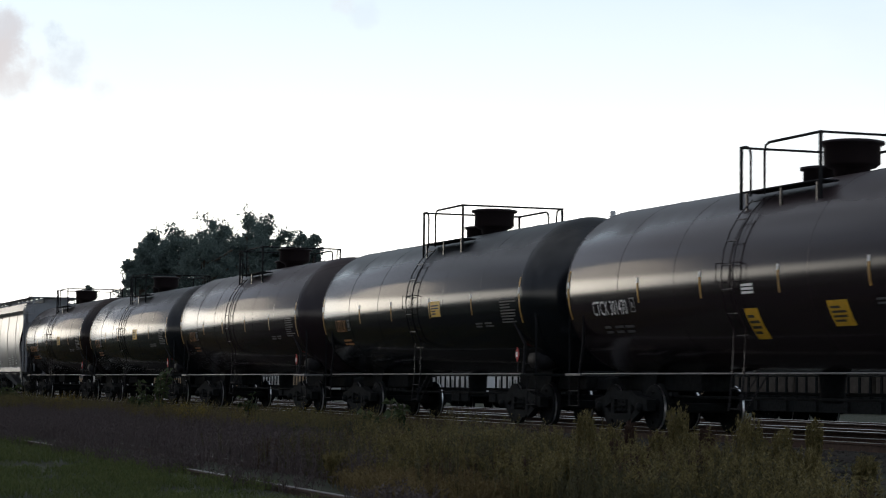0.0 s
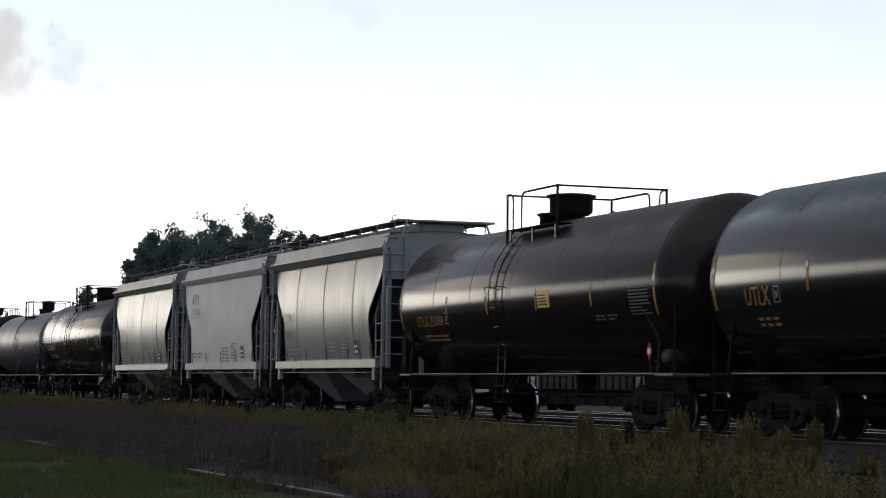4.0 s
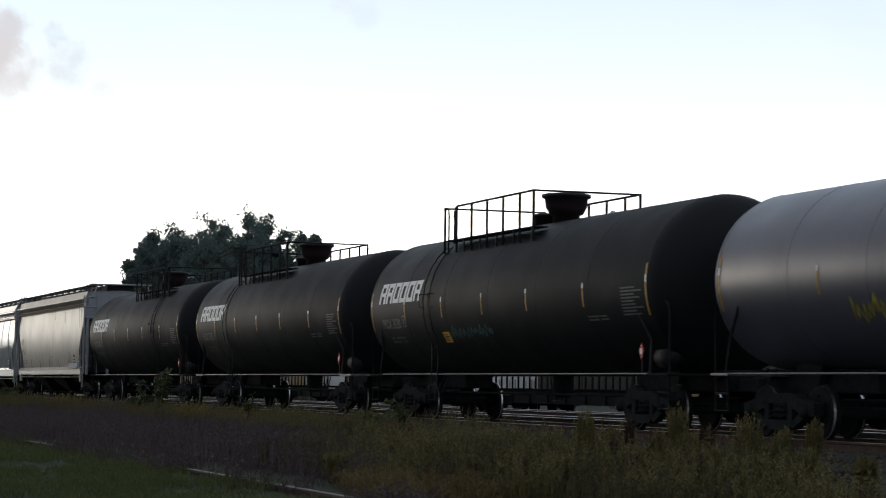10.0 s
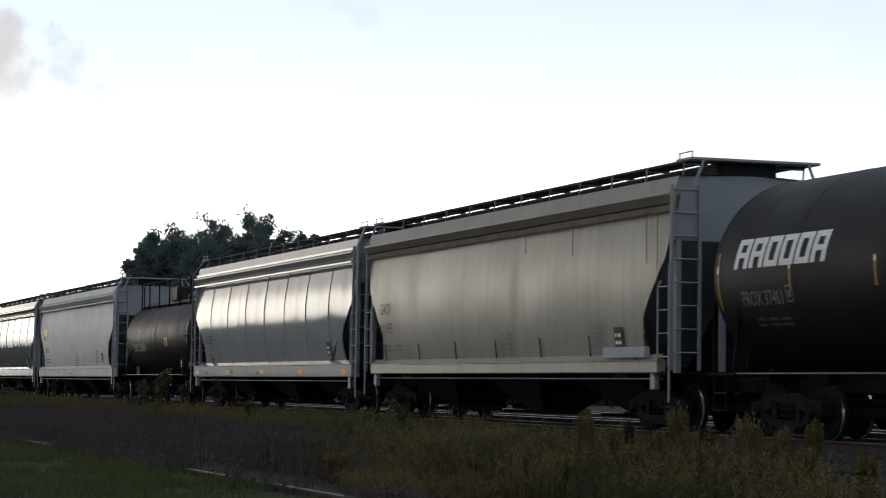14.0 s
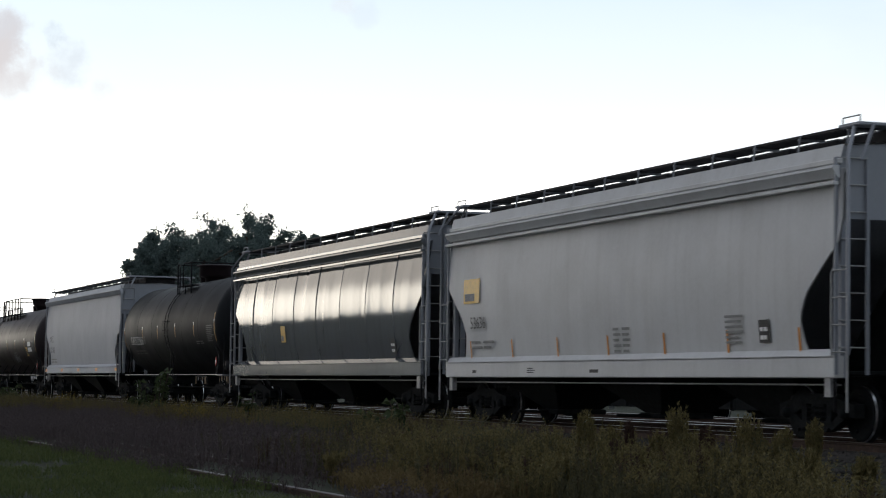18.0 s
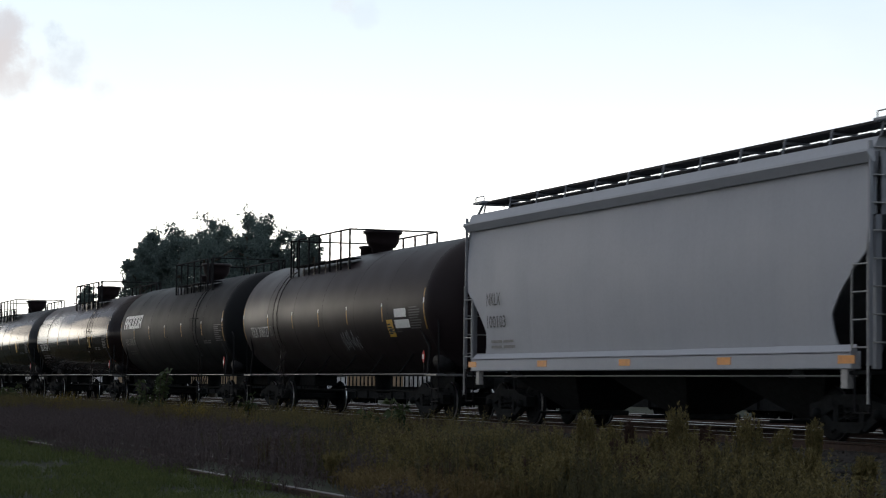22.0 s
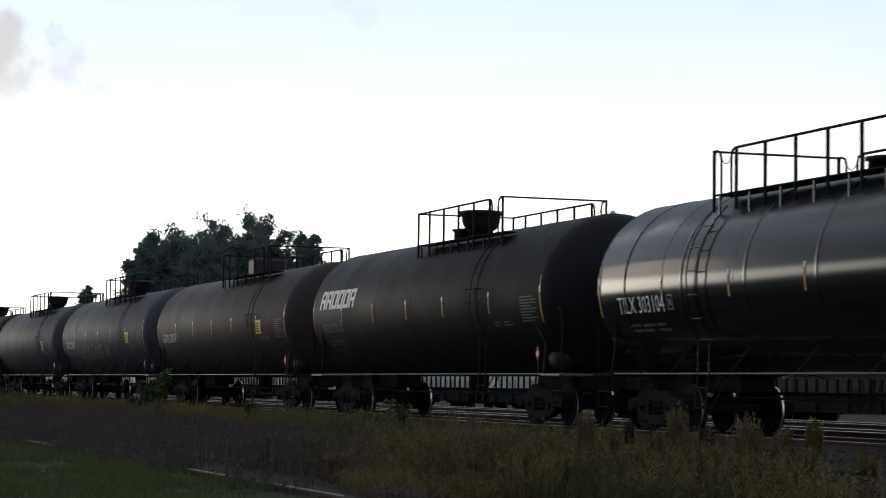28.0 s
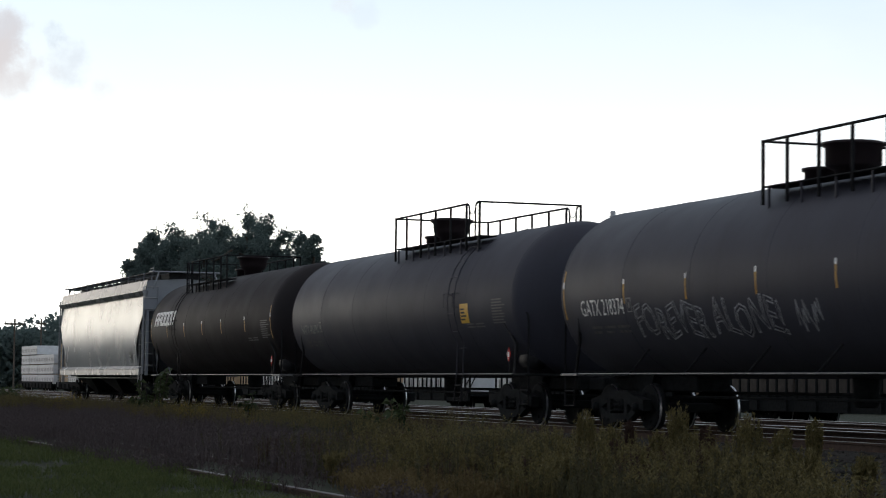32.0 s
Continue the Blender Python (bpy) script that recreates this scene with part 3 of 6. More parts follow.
def logo_mesh(w, h):
    """The leasing company's mark: six slanted hollow white blocks."""
    g = G()
    bw = w / 6
    for k in range(6):
        x0 = k * bw
        sh = 0.22 * h

        def q(ax, ay, bx, by):
            m = max(1, math.ceil((by - ay) / 0.09))
            for i in range(m):
                u0, u1 = ay + (by - ay) * i / m, ay + (by - ay) * (i + 1) / m
                g.add([(x0 + ax + sh * u0 / h, u0, 0), (x0 + bx + sh * u0 / h, u0, 0), (x0 + bx + sh * u1 / h, u1, 0), (x0 + ax + sh * u1 / h, u1, 0)], [(0, 1, 2, 3)])
        e, t = 0.9 * bw, 0.27 * bw
        q(0, 0, t, h)
        q(t, 0.8 * h, e - t, h)
        q(e - t, 0, e, h)
        q(t, 0.0 if k in (2, 3, 4) else 0.36 * h, e - t, 0.2 * h if k in (2, 3, 4) else 0.54 * h)
    return g.mesh("logo", M["white_mark"])


# ---- tank wagon ----
def tank_car(cx, cyl, R=1.6, top=4.2, mat="black", platform=(-0.9, 1.75), w=1.18, dome=0.6, half=8.1, label="", marks=5, mark_len=0.5,
             text="", text_mat="white_mark", text_h=0.3, text_w=2.0, logo=False, ribs=0, ladder=None, yellow=(), bars=True, braces=False, dome_kind="round", dome_r=0.45, seed=1, group="tank wagons in the train", white=(), scrawl=(), pz=None, hatch_ladder=True, rail_up=0.74):
    car = thing("tank_wagon", pose(cx, 17.75, 0), label, "tank wagon", group)
    zc = top - R
    hl = cyl / 2
    # shell with elliptical heads
    g = G()
    prof = [(-hl - 0.66 * math.sin(a), max(0.02, R * math.cos(a))) for a in [math.pi / 2 * k / 9 for k in range(9, 0, -1)]]
    nring = 6
    prof = prof + [(-hl, R), (0, R)] + [(hl, R)] + [(-a, r) for a, r in prof[::-1]]
    g.lathe(prof, 80, "x", (0, 0, zc))
    part("tank_shell", g, M[mat], car)
    seam = G().lathe([(-0.014, R + 0.0005), (-0.006, R + 0.004), (0.006, R + 0.004), (0.014, R + 0.0005)], 64, "x", (0, 0, zc)).mesh("weld_seam", M[mat])
    for k in range(nring + 1):
        part("weld_seam", seam, None, car, at=pose(-hl + cyl * k / nring, 0, 0))
    for k in range(ribs):
        x = -hl + cyl * (k + 0.5) / ribs
        part("band", G().lathe([(-0.06, R + 0.001), (-0.04, R + 0.009), (0.04, R + 0.009), (0.06, R + 0.001)], 48, "x", (x, 0, zc)), M[mat], car)
    # underframe: stub sills, bolster saddles, end decks, side bars
    for s_ in (-1, 1):
        a, b = sorted((s_ * (hl - 3.2), s_ * (half - 0.75)))
        part("stub_sill", G().box(a, b, -0.33, 0.33, 0.72, 1.1, 0.02), M["under"], car)
        x = s_ * (hl - 1.35)
        part("saddle", G().prism([(x - 0.25, 0.7), (x + 0.25, 0.7), (x + 0.5, zc - R * 0.8), (x - 0.5, zc - R * 0.8)], -0.5, 0.5), M["under"], car)
        a, b = sorted((s_ * (hl - 0.35), s_ * (half - 0.8)))
        part("end_deck", G().box(a, b, -1.45, 1.45, 0.98, 1.03, 0.01), M["bar"] if seed % 2 else M["under"], car)
        # end railing
        for y in (-1.38, 1.38):
            x = s_ * (half - 0.85)
            part("end_railing", G().tube([(x, y, 1.03), (x, y, 2.05), (x - s_ * 0.06, y, 2.22), (x - s_ * 0.2, y, 2.3), (x - s_ * 0.8, y * 0.98, 2.32)], 0.022), M["rail_black"], car)
            part("step", G().tube([(x, y, 1.0), (x, y, 0.42), (x - s_ * 0.45, y, 0.42), (x - s_ * 0.45, y, 1.0)], 0.018).tube([(x, y, 0.7), (x - s_ * 0.45, y, 0.7)], 0.015), M["grime_bar"], car)
        part("brace", G().tube([(s_ * (hl - 0.25), -1.42, 1.0), (s_ * (hl - 0.3), -1.36, 1.62), (s_ * (hl - 0.6), -R * 0.94, zc - R * 0.3)], 0.03, 6), M["grime_bar"], car)
    for y in (-1.4, 1.4):
        g = G()
        g.tube([(-hl + 0.2, y, 1.02), (hl - 0.2, y, 1.02)], 0.017, 6)
        part("side_bar", g, M["bar"], car)
    if braces:
        for k in range(6):
            x = -hl + 2.6 + k * (cyl - 5.0) / 5
            part("hanger", G().tube([(x, -1.4, 1.0), (x + 0.55, -1.05, zc - math.sqrt(R * R - 1.05 ** 2) - 0.01 + 0.35)], 0.02, 5), M["grime_bar"], car)
    # brake gear
    part("brake_cylinder", G().lathe([(-0.35, 0.1), (-0.33, 0.2), (0.2, 0.22), (0.25, 0.16), (0.4, 0.12)], 18, "x", (hl - 0.35, -0.95, 1.32)), M["grime_bar"], car, "dark grey brake reservoir drum")
    part("brake_rod", G().tube([(-hl + 2, -0.25, 0.62), (hl - 2, -0.25, 0.62)], 0.025).tube([(-hl + 3, 0.4, 0.7), (hl - 2, 0.4, 0.7)], 0.03), M["under"], car)
    part("bottom_outlet", G().lathe([(-0.45, 0.16), (-0.4, 0.2), (0.0, 0.22), (0.1, 0.4)], 16, "z", (0.3, 0, zc - R)), M["under"], car)
    # ladder over the shell
    lx = ladder if ladder is not None else platform[0] + 0.42 if platform[1] - platform[0] < 4 else platform[1] - 0.42 if sum(platform) > 0 else platform[0] + 0.15
    rr = R + 0.075
    for side in (-1, 1) if hatch_ladder else ():
        lad = new("ladder")
        lad.parent = car
        for x in (lx - 0.2, lx + 0.2):
            pts = [(x, side * 1.44, 1.0), (x, side * rr * math.cos(-0.55), zc + rr * math.sin(-0.55))] + [(x, side * rr * math.cos(a), zc + rr * math.sin(a)) for a in (-0.35, -0.15, 0.05, 0.25, 0.45, 0.65, 0.85)]
            part("stringer", G().tube(pts, 0.014, 5), M[mat], lad)
            part("stringer", G().tube([(x, side * 1.44, 1.0), (x, side * 1.5, 0.42)], 0.018, 5), M["grime_bar"], lad)
        for z in (0.45, 0.78):
            part("rung", G().tube([(lx - 0.2, side * 1.47, z), (lx + 0.2, side * 1.47, z)], 0.013, 5), M["grime_bar"], lad)
        for k in range(7):
            a = -0.62 + k * 0.24
            part("rung", G().tube([(lx - 0.2, side * rr * math.cos(a), zc + rr * math.sin(a)), (lx + 0.2, side * rr * math.cos(a), zc + rr * math.sin(a))], 0.012, 5), M[mat], lad)
        if seed % 3:
            for k in (-0.27, 0.27):
                part("grab_iron", G().tube([(lx + k, side * (R + 0.005), zc - 0.1), (lx + k, side * (R + 0.13), zc - 0.1), (lx + k, side * (R + 0.13), zc + 0.2), (lx + k, side * (R - 0.01), zc + 0.2)], 0.013, 5), M[mat], lad)
        # stay from the side bar to the foot of the ladder
        for k in (0.3, 0.62):
            part("stay", G().tube([(lx + k + 0.35, side * 1.42, 1.0), (lx + k - 0.28, side * 1.48, 0.44)], 0.014, 5), M["grime_bar"], lad)
    # top platform with railings
    xl, xr = platform
    pz = pz or top - 0.19
    wy = math.sqrt(R * R - min(w, R - 0.1) ** 2)
    wi = max(0.4, min(w - 0.25, math.sqrt(R * R - (pz - 0.05 - zc) ** 2) + 0.02))
    for y0, y1 in ((-w, -wi), (wi, w)):
        g = G().box(xl, xr, y0, y1, pz - 0.028, pz, 0.006)
        part("walkway", g, M["rail_black"], car)
    nsup = 3 if xr - xl < 4 else 6
    for k in range(nsup):
        x = xl + 0.15 + (xr - xl - 0.3) * k / (nsup - 1)
        for y in (-w + 0.03, w - 0.03):
            part("platform_support", G().box(x - 0.016, x + 0.016, y - 0.016, y + 0.016, zc + wy - 0.06, pz - 0.03), M[mat], car)
    rz = pz + rail_up
    hx = xr - xl

    def hoop(xa, xb, y, z, hook_a, hook_b):
        """One length of railing, its ends bent down where hooked."""
        p = []
        if hook_a:
            p += [(xa, y, pz - 0.1), (xa, y, z - 0.14), (xa + 0.04, y, z - 0.04), (xa + 0.14, y, z)]
        else:
            p += [(xa, y, z)]
        if hook_b:
            p += [(xb - 0.14, y, z), (xb - 0.04, y, z - 0.04), (xb, y, z - 0.14), (xb, y, pz - 0.1)]
        else:
            p += [(xb, y, z)]
        part("railing", G().tube(p, 0.022, 6), M["rail_black"], car)

    def post(x, y, z):
        part("railing_post", G().box(x - 0.022, x + 0.022, y - 0.022, y + 0.022, pz - 0.3, z), M["rail_black"], car)
    for x in (xl, xr):
        for y in (-w, w):
            post(x, y, rz)
        part("railing", G().tube([(x, -w, rz - 0.02), (x, w, rz - 0.02)], 0.022, 6), M["rail_black"], car)
    if hx < 4:
        gap0, gap1 = xl + 0.33, xl + 0.8
        for y in (-w, w):
            a, b = (gap0, gap1) if y < 0 else (xr - 0.8, xr - 0.33)
            hoop(xl, a, y, rz - 0.02, False, True)
            hoop(b, xr, y, rz - 0.02, True, False)
    else:
        for y in (-w, w):
            a0, a1 = (xl + 0.26, xl + 0.62) if xl + xr < 0 else (xr - 0.62, xr - 0.26)
            if hx > 8:
                a0, a1 = xl + 0.02, xl + 0.4
            hoop(xl, a0, y, rz - 0.02, False, True)
            hoop(a1, xr, y, rz - 0.02, True, False)
            for k in range(5):
                x = xl + hx * (k + 0.8) / 5.6
                if not a0 - 0.1 < x < a1 + 0.1:
                    post(x, y, rz - 0.04)
            part("chain", G().tube([(a0 + (a1 - a0) * k / 6, y, rz - 0.16 - 0.1 * math.sin(math.pi * k / 6)) for k in range(7)], 0.008, 4), M["rail_black"], car)
    # valve housing
    dz = zc + R
    if dome_kind == "round":
        dg = G().lathe([(-0.05, dome_r * 0.62), (0.1, dome_r * 0.66), (0.12, dome_r * 0.84), (0.16, dome_r * 0.94), (0.18, dome_r), (0.46, dome_r), (0.49, dome_r * 1.16), (0.53, dome_r * 1.16), (0.55, dome_r * 0.95)], 28, "z", (dome, 0, dz))
    elif dome_kind == "bowl":
        dg = G().lathe([(-0.05, dome_r * 0.62), (0.13, dome_r * 0.64), (0.15, dome_r * 0.78), (0.3, dome_r * 0.96), (0.47, dome_r), (0.5, dome_r * 1.14), (0.56, dome_r * 1.16), (0.58, dome_r)], 28, "z", (dome, 0, dz))
    else:
        dg = G().box(dome - dome_r, dome + dome_r, -0.5, 0.5, dz - 0.08, dz + 0.45, 0.06)
    dm = part("valve_housing", dg, M["black"], car)
    part("lid_bolt", G().box(dome - dome_r - 0.12, dome - dome_r + 0.02, -0.05, 0.05, dz + 0.43, dz + 0.53), M["black"], dm)
    part("manway", G().lathe([(-0.08, 0.26), (0.16, 0.26), (0.17, 0.31), (0.22, 0.31), (0.24, 0.2)], 20, "z", (dome - 1.05, 0, dz)), M["black"], car)
    # reflective marks: short strips along the side, long ones at both ends
    inner = [-3.75, -1.3, 1.4, 4.1] if cyl < 14.5 else [-5.35, -2.85, -0.35, 2.15, 5.0]
    if cyl < 11:
        inner = [-2.75, -0.4, 2.25]
    zm = 2.7 if R > 1.5 else 2.64

    def strip(x, z0, z1, w0, w1):
        al = R * (math.asin((z1 - zc) / R) - math.asin((z0 - zc) / R))
        part("reflector", on_tank(panel_mesh(0.06, al, M["ochre"], "reflector"), x - 0.03, z0, R, zc), None, car, "yellow reflective strip")
        al = R * (math.asin((w1 - zc) / R) - math.asin((w0 - zc) / R))
        part("reflector", on_tank(panel_mesh(0.064, al, M["white_mark"], "reflector"), x - 0.032, w0, R, zc, 0.009), None, car, "white reflective strip")
    for x in inner if marks else []:
        strip(x, zm - 0.44, zm - 0.08, zm - 0.09, zm)
    for x in (-hl + 0.07, hl - 0.07) if marks else []:
        strip(x, 2.04, 2.95, 2.62, 2.74)
    # lettering
    tx = -hl + (1.15 if cyl < 14.5 else 0.85)
    tz = 2.08 if cyl > 11 else 1.86
    if logo:
        part("logo", on_tank(logo_mesh(2.95, 0.48), -hl + 0.62, 2.67, R, zc), None, car, "white slanted block mark of a company")
    if text:
        part("lettering", on_tank(text_mesh(text, text_h, text_w, M[text_mat]), tx, tz, R, zc, 0.012), None, car)
        part("fine_print", on_tank(bars_mesh(2, text_w * 0.9, 0.2, M["dim_mark"] if text_mat != "gold_mark" else M["gold_mark"], 3, seed), tx + 0.25, tz - 0.32, R, zc), None, car)
        part("lettering", on_tank(frame_mesh(0.2, 0.26, 0.02, M["grey_mark"]), tx + text_w + 0.12, tz + 0.03, R, zc), None, car)
    if bars:
        part("fine_print", on_tank(bars_mesh(9, 0.95, 0.54, M["dim_mark"], 1, seed), hl - 1.15, 2.06 if cyl > 11 else 2.3, R, zc), None, car)
        part("fine_print", on_tank(bars_mesh(2, 1.1, 0.13, M["dim_mark"], 2, seed + 7), hl - 2.75, 2.0, R, zc), None, car)
    for x, z, a, b in yellow:
        part("hazard_panel", on_tank(panel_mesh(a, b, M["yellow"], "hazard_panel"), x, z, R, zc), None, car, "yellow notice panel")
        part("fine_print", on_tank(bars_mesh(4, a * 0.8, b * 0.7, M["dark_mark"], 1, seed), x + a * 0.1, z + b * 0.15, R, zc, 0.01), None, car)
    for x, z, a, b in white:
        part("notice_panel", on_tank(panel_mesh(a, b, M["white_mark"], "notice_panel"), x, z, R, zc), None, car, "white notice panel")
    for kind, x, z, a, b in scrawl:
        if kind == "zigzag":
            me = zigzag_mesh(a, b, M["teal_spray"] if seed == 8 else M["spray_yellow"] if seed == 7 and x < 0 else M["chalk"], seed)
        else:
            me = outline_text(kind, b, a, M["chalk"])
        part("graffiti", on_tank(me, x, z, R, zc, 0.012), None, car, "spray-painted scrawl")["kind"] = "stuff"
    # placard holder
    x, z = hl - 0.75, 1.42
    part("placard", G().prism([(x, z - 0.15), (x + 0.1, z), (x, z + 0.15), (x - 0.1, z)], -1.36, -1.345), M["red"], car, "red diamond hazard placard")
    part("placard_plate", G().prism([(x - 0.045, z - 0.05), (x + 0.045, z - 0.05), (x + 0.045, z + 0.05), (x - 0.045, z + 0.05)], -1.366, -1.362), M["white_mark"], car)
    part("placard_post", G().box(x - 0.015, x + 0.015, -1.345, -1.33, 1.0, z - 0.15), M["grime_bar"], car)
    running_gear(car, hl - 1.35, half)
    return car


# ---- covered hopper wagon ----
# outline of the side sheets' ends: height, and how far past or short of the roof's end
EDGES = {
    "short": [(1.4, -1.12), (2.1, -1.24), (2.5, -1.22), (3.19, -0.5), (3.82, -0.14), (4.05, 0.0)],
    "long": [(1.26, -1.1), (1.7, -1.24), (2.0, -1.24), (3.03, -0.28), (3.86, -0.03), (4.1, 0.0)],
    "round": [(1.28, -0.92), (1.5, -1.05), (1.85, -1.14), (2.2, -0.93), (2.63, -0.38), (2.95, 0.05), (3.3, 0.13), (3.9, 0.04), (4.2, 0.0)],
    "straight": [(1.28, -0.98), (1.6, -1.14), (1.9, -1.18), (2.2, -0.9), (2.53, -0.52), (2.74, -0.16), (3.3, -0.08), (4.2, 0.0)],
}

def hopper_car(cx, length, mat="hop_grey", half=9.1, label="", eave=4.05, roof=4.45, walk_z=4.72, sill=(0.95, 1.22), bays=3, text="", text2="", text_mat="dark_mark", strips="dark",
               bulge=0.06, seed=1, ridges=False, logo=None, corner=0.35, group="covered hopper wagons in the train", panel=True, ends="hop_end", full_sill=False, shape="long", seams=1, text_z=(2.43, 1.97), text_k=1.0, sill_marks=0, quilt=0.35, bracket="hop_end"):
    car = thing("covered_hopper_wagon", pose(cx, 17.75, 0), label, "hopper wagon", group)
    h = length / 2
    W_ = 1.5

    def edge(z):
        """How far the side sheet reaches from the middle at height z."""
        return h + float(np.interp(z, *zip(*EDGES[shape])))

    def yy(z):
        t = (z - sill[1]) / (eave - sill[1])
        return W_ - bulge + bulge * math.sin(math.pi * max(0, min(1, t))) - 0.02 * t
    nz = 26
    zs = [sill[1] + (eave - sill[1]) * k / nz for k in range(nz + 1)]
    # sheets welded side by side, each dished and set at a slightly different lean
    npan = max(6, round(length / 1.06))
    lean = [(random.Random(seed * 50 + k).uniform(-1, 1), random.Random(seed * 70 + k).uniform(0.4, 1.3)) for k in range(npan + 1)]

    def dish(x, z):
        u = (x / (2 * h) + 0.5) * npan
        k = int(max(0, min(npan - 1e-6, u)))
        tilt, deep = lean[k]
        return quilt * (-0.007 * deep * max(0.0, math.sin(math.pi * (u - k))) ** 0.8 * math.sin(math.pi * max(0, min(1, (z - sill[1]) / (eave - sill[1])))) + 0.0045 * tilt * (z - 2.7) * min(1.0, 6 * (u - k), 6 * (k + 1 - u)))
    rnd = random.Random(seed)
    dents = [(rnd.uniform(-h, h), rnd.uniform(1.8, 3.6), rnd.uniform(0.5, 1.2), rnd.uniform(-0.014, 0.014)) for _ in range(14)]
    creases = [(rnd.uniform(-h, h), rnd.uniform(0.05, 0.14), rnd.uniform(-0.008, 0.008), rnd.uniform(1.6, 2.6), rnd.uniform(0.7, 1.3)) for _ in range(round(length * 1.1))]
    for s_ in (-1, 1):
        g = G()
        vs = []
        nx = 12 * npan if s_ < 0 else 14
        for z in zs:
            e = edge(z)
            for k in range(nx + 1):
                x = -e + 2 * e * k / nx
                y = yy(z) + sum(d * math.exp(-((x - a) / r) ** 2 - ((z - b) / (1.3 * r)) ** 2) for a, b, r, d in dents)
                y += sum(d * math.exp(-((x - a) / r) ** 2 - ((z - b) / c) ** 2) for a, r, d, b, c in creases if abs(x - a) < 3 * r)
                vs.append((x, s_ * (y + (dish(x, z) if s_ < 0 else 0.0)), z))
        fs = [(j * (nx + 1) + k, j * (nx + 1) + k + 1, (j + 1) * (nx + 1) + k + 1, (j + 1) * (nx + 1) + k) for j in range(nz) for k in range(nx)]
        if s_ > 0:
            fs = [f[::-1] for f in fs]
        g.add(vs, fs, True)
        g.add([(x, y - s_ * 0.03, z) for x, y, z in vs], [f[::-1] for f in fs], True)
        part("side_sheet", g, M[mat], car)
    # weld seams down the near side
    nseam = max(4, round(length / (3.1 if seams < 2 else 2.12)))
    for k in range(1, nseam if seams else 0):
        x = -h + length * k / nseam
        pts = [(x * min(1, edge(z) / h + (1 - abs(x) / h)), -yy(z) - 0.003, z) for z in zs[::2] if abs(x) < edge(z) - 0.05]
        if len(pts) > 3:
            part("seam", G().tube(pts, 0.006 * seams, 5), M[mat], car)
    # ends: upper sheet and slope sheet
    for s_ in (-1, 1):
        xe = s_ * (h - 0.06)
        g = G()
        top = [(xe, -W_ + 0.06, eave), (xe, -1.34, eave + (roof - eave) * 0.86), (xe, 0, roof + 0.02), (xe, 1.34, eave + (roof - eave) * 0.86), (xe, W_ - 0.06, eave)]
        g.add([(xe, -W_ + 0.06, 3.3), (xe, W_ - 0.06, 3.3)] + top[::-1], [tuple(range(7)) if s_ > 0 else tuple(range(6, -1, -1))])
        part("end_sheet", g, M[ends], car)
        xi = s_ * (h - 2.6)
        g = G().add([(xe, -W_ + 0.07, 3.3), (xe, W_ - 0.07, 3.3), (xi, W_ - 0.1, 0.95), (xi, -W_ + 0.1, 0.95)], [(0, 1, 2, 3), (3, 2, 1, 0)])
        part("slope_sheet", g, M[ends], car)
        # dark sheets added inside the hollow end to block sky seen through it
        part("dark_closer", G().box(min(xe - s_ * 1.3, xe - s_ * 1.33), max(xe - s_ * 1.3, xe - s_ * 1.33), -W_ + bulge + 0.06, W_ - bulge - 0.06, 2.15, eave - 0.05), M["under"], car)
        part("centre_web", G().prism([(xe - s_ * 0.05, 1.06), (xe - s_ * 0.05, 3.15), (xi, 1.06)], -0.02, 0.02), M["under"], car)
        # end frame: corner posts, platform, ladders
        xo = s_ * (half - 0.72)
        for y in (-W_ + 0.03, W_ - 0.03):
            if shape == "round":
                sy = 1 if y > 0 else -1
                xp = xe + s_ * 0.42
                part("corner_rail", G().tube([(xp, y * 1.02, sill[1]), (xp, y * 1.02, 4.22), (xp - s_ * 0.3, sy * 1.22, 4.66), (xp - s_ * 0.42, sy * 1.1, walk_z - 0.02)], 0.032, 6), M[ends], car)
            part("corner_post", G().box(min(xe, xe - s_ * 0.12), max(xe, xe - s_ * 0.12), y * 0.9 - 0.05, y * 0.9 + 0.05, sill[0], eave - 0.05, 0.01), M[ends], car)
            xl_ = xe + s_ * (0.42 if shape == "round" else 0.02)
            g = G()
            g.tube([(xl_, y * 1.03, sill[0] - 0.5), (xl_, y * 1.03, 2.9)], 0.02, 5)
            x2 = xl_ - s_ * 0.45
            g.tube([(x2, y * 1.03, sill[1]), (x2, y * 1.03, 2.5), (x2 + s_ * 0.03, y * 1.0, 2.62)], 0.02, 5)
            lad = part("side_ladder", g, M["rail_white"], car)
            for k in range(6):
                z = sill[1] + 0.05 + 0.4 * k
                if z < 2.6:
                    part("rung", G().tube([(xl_, y * 1.03, z), (x2, y * 1.03, z)], 0.013, 5), M["rail_white"], lad)
            part("step", G().tube([(x2, y, sill[0]), (x2, y, 0.45), (xe, y, 0.45), (xe, y, sill[0])], 0.018, 5), M["grime_bar"], car)
        g = G()
        for y in (-W_ + 0.02, -W_ + 0.55):
            g.box(xe + s_ * 0.03 - 0.025, xe + s_ * 0.03 + 0.025, y - 0.025, y + 0.025, sill[0] + 0.05, eave + 0.15)
        lad = part("end_ladder", g, M[ends], car)
        for k in range(8):
            z = sill[1] + 0.12 + 0.4 * k
            part("rung", G().tube([(xe + s_ * 0.04, -W_ + 0.02, z), (xe + s_ * 0.04, -W_ + 0.55, z)], 0.013, 5), M["rail_white"], lad)
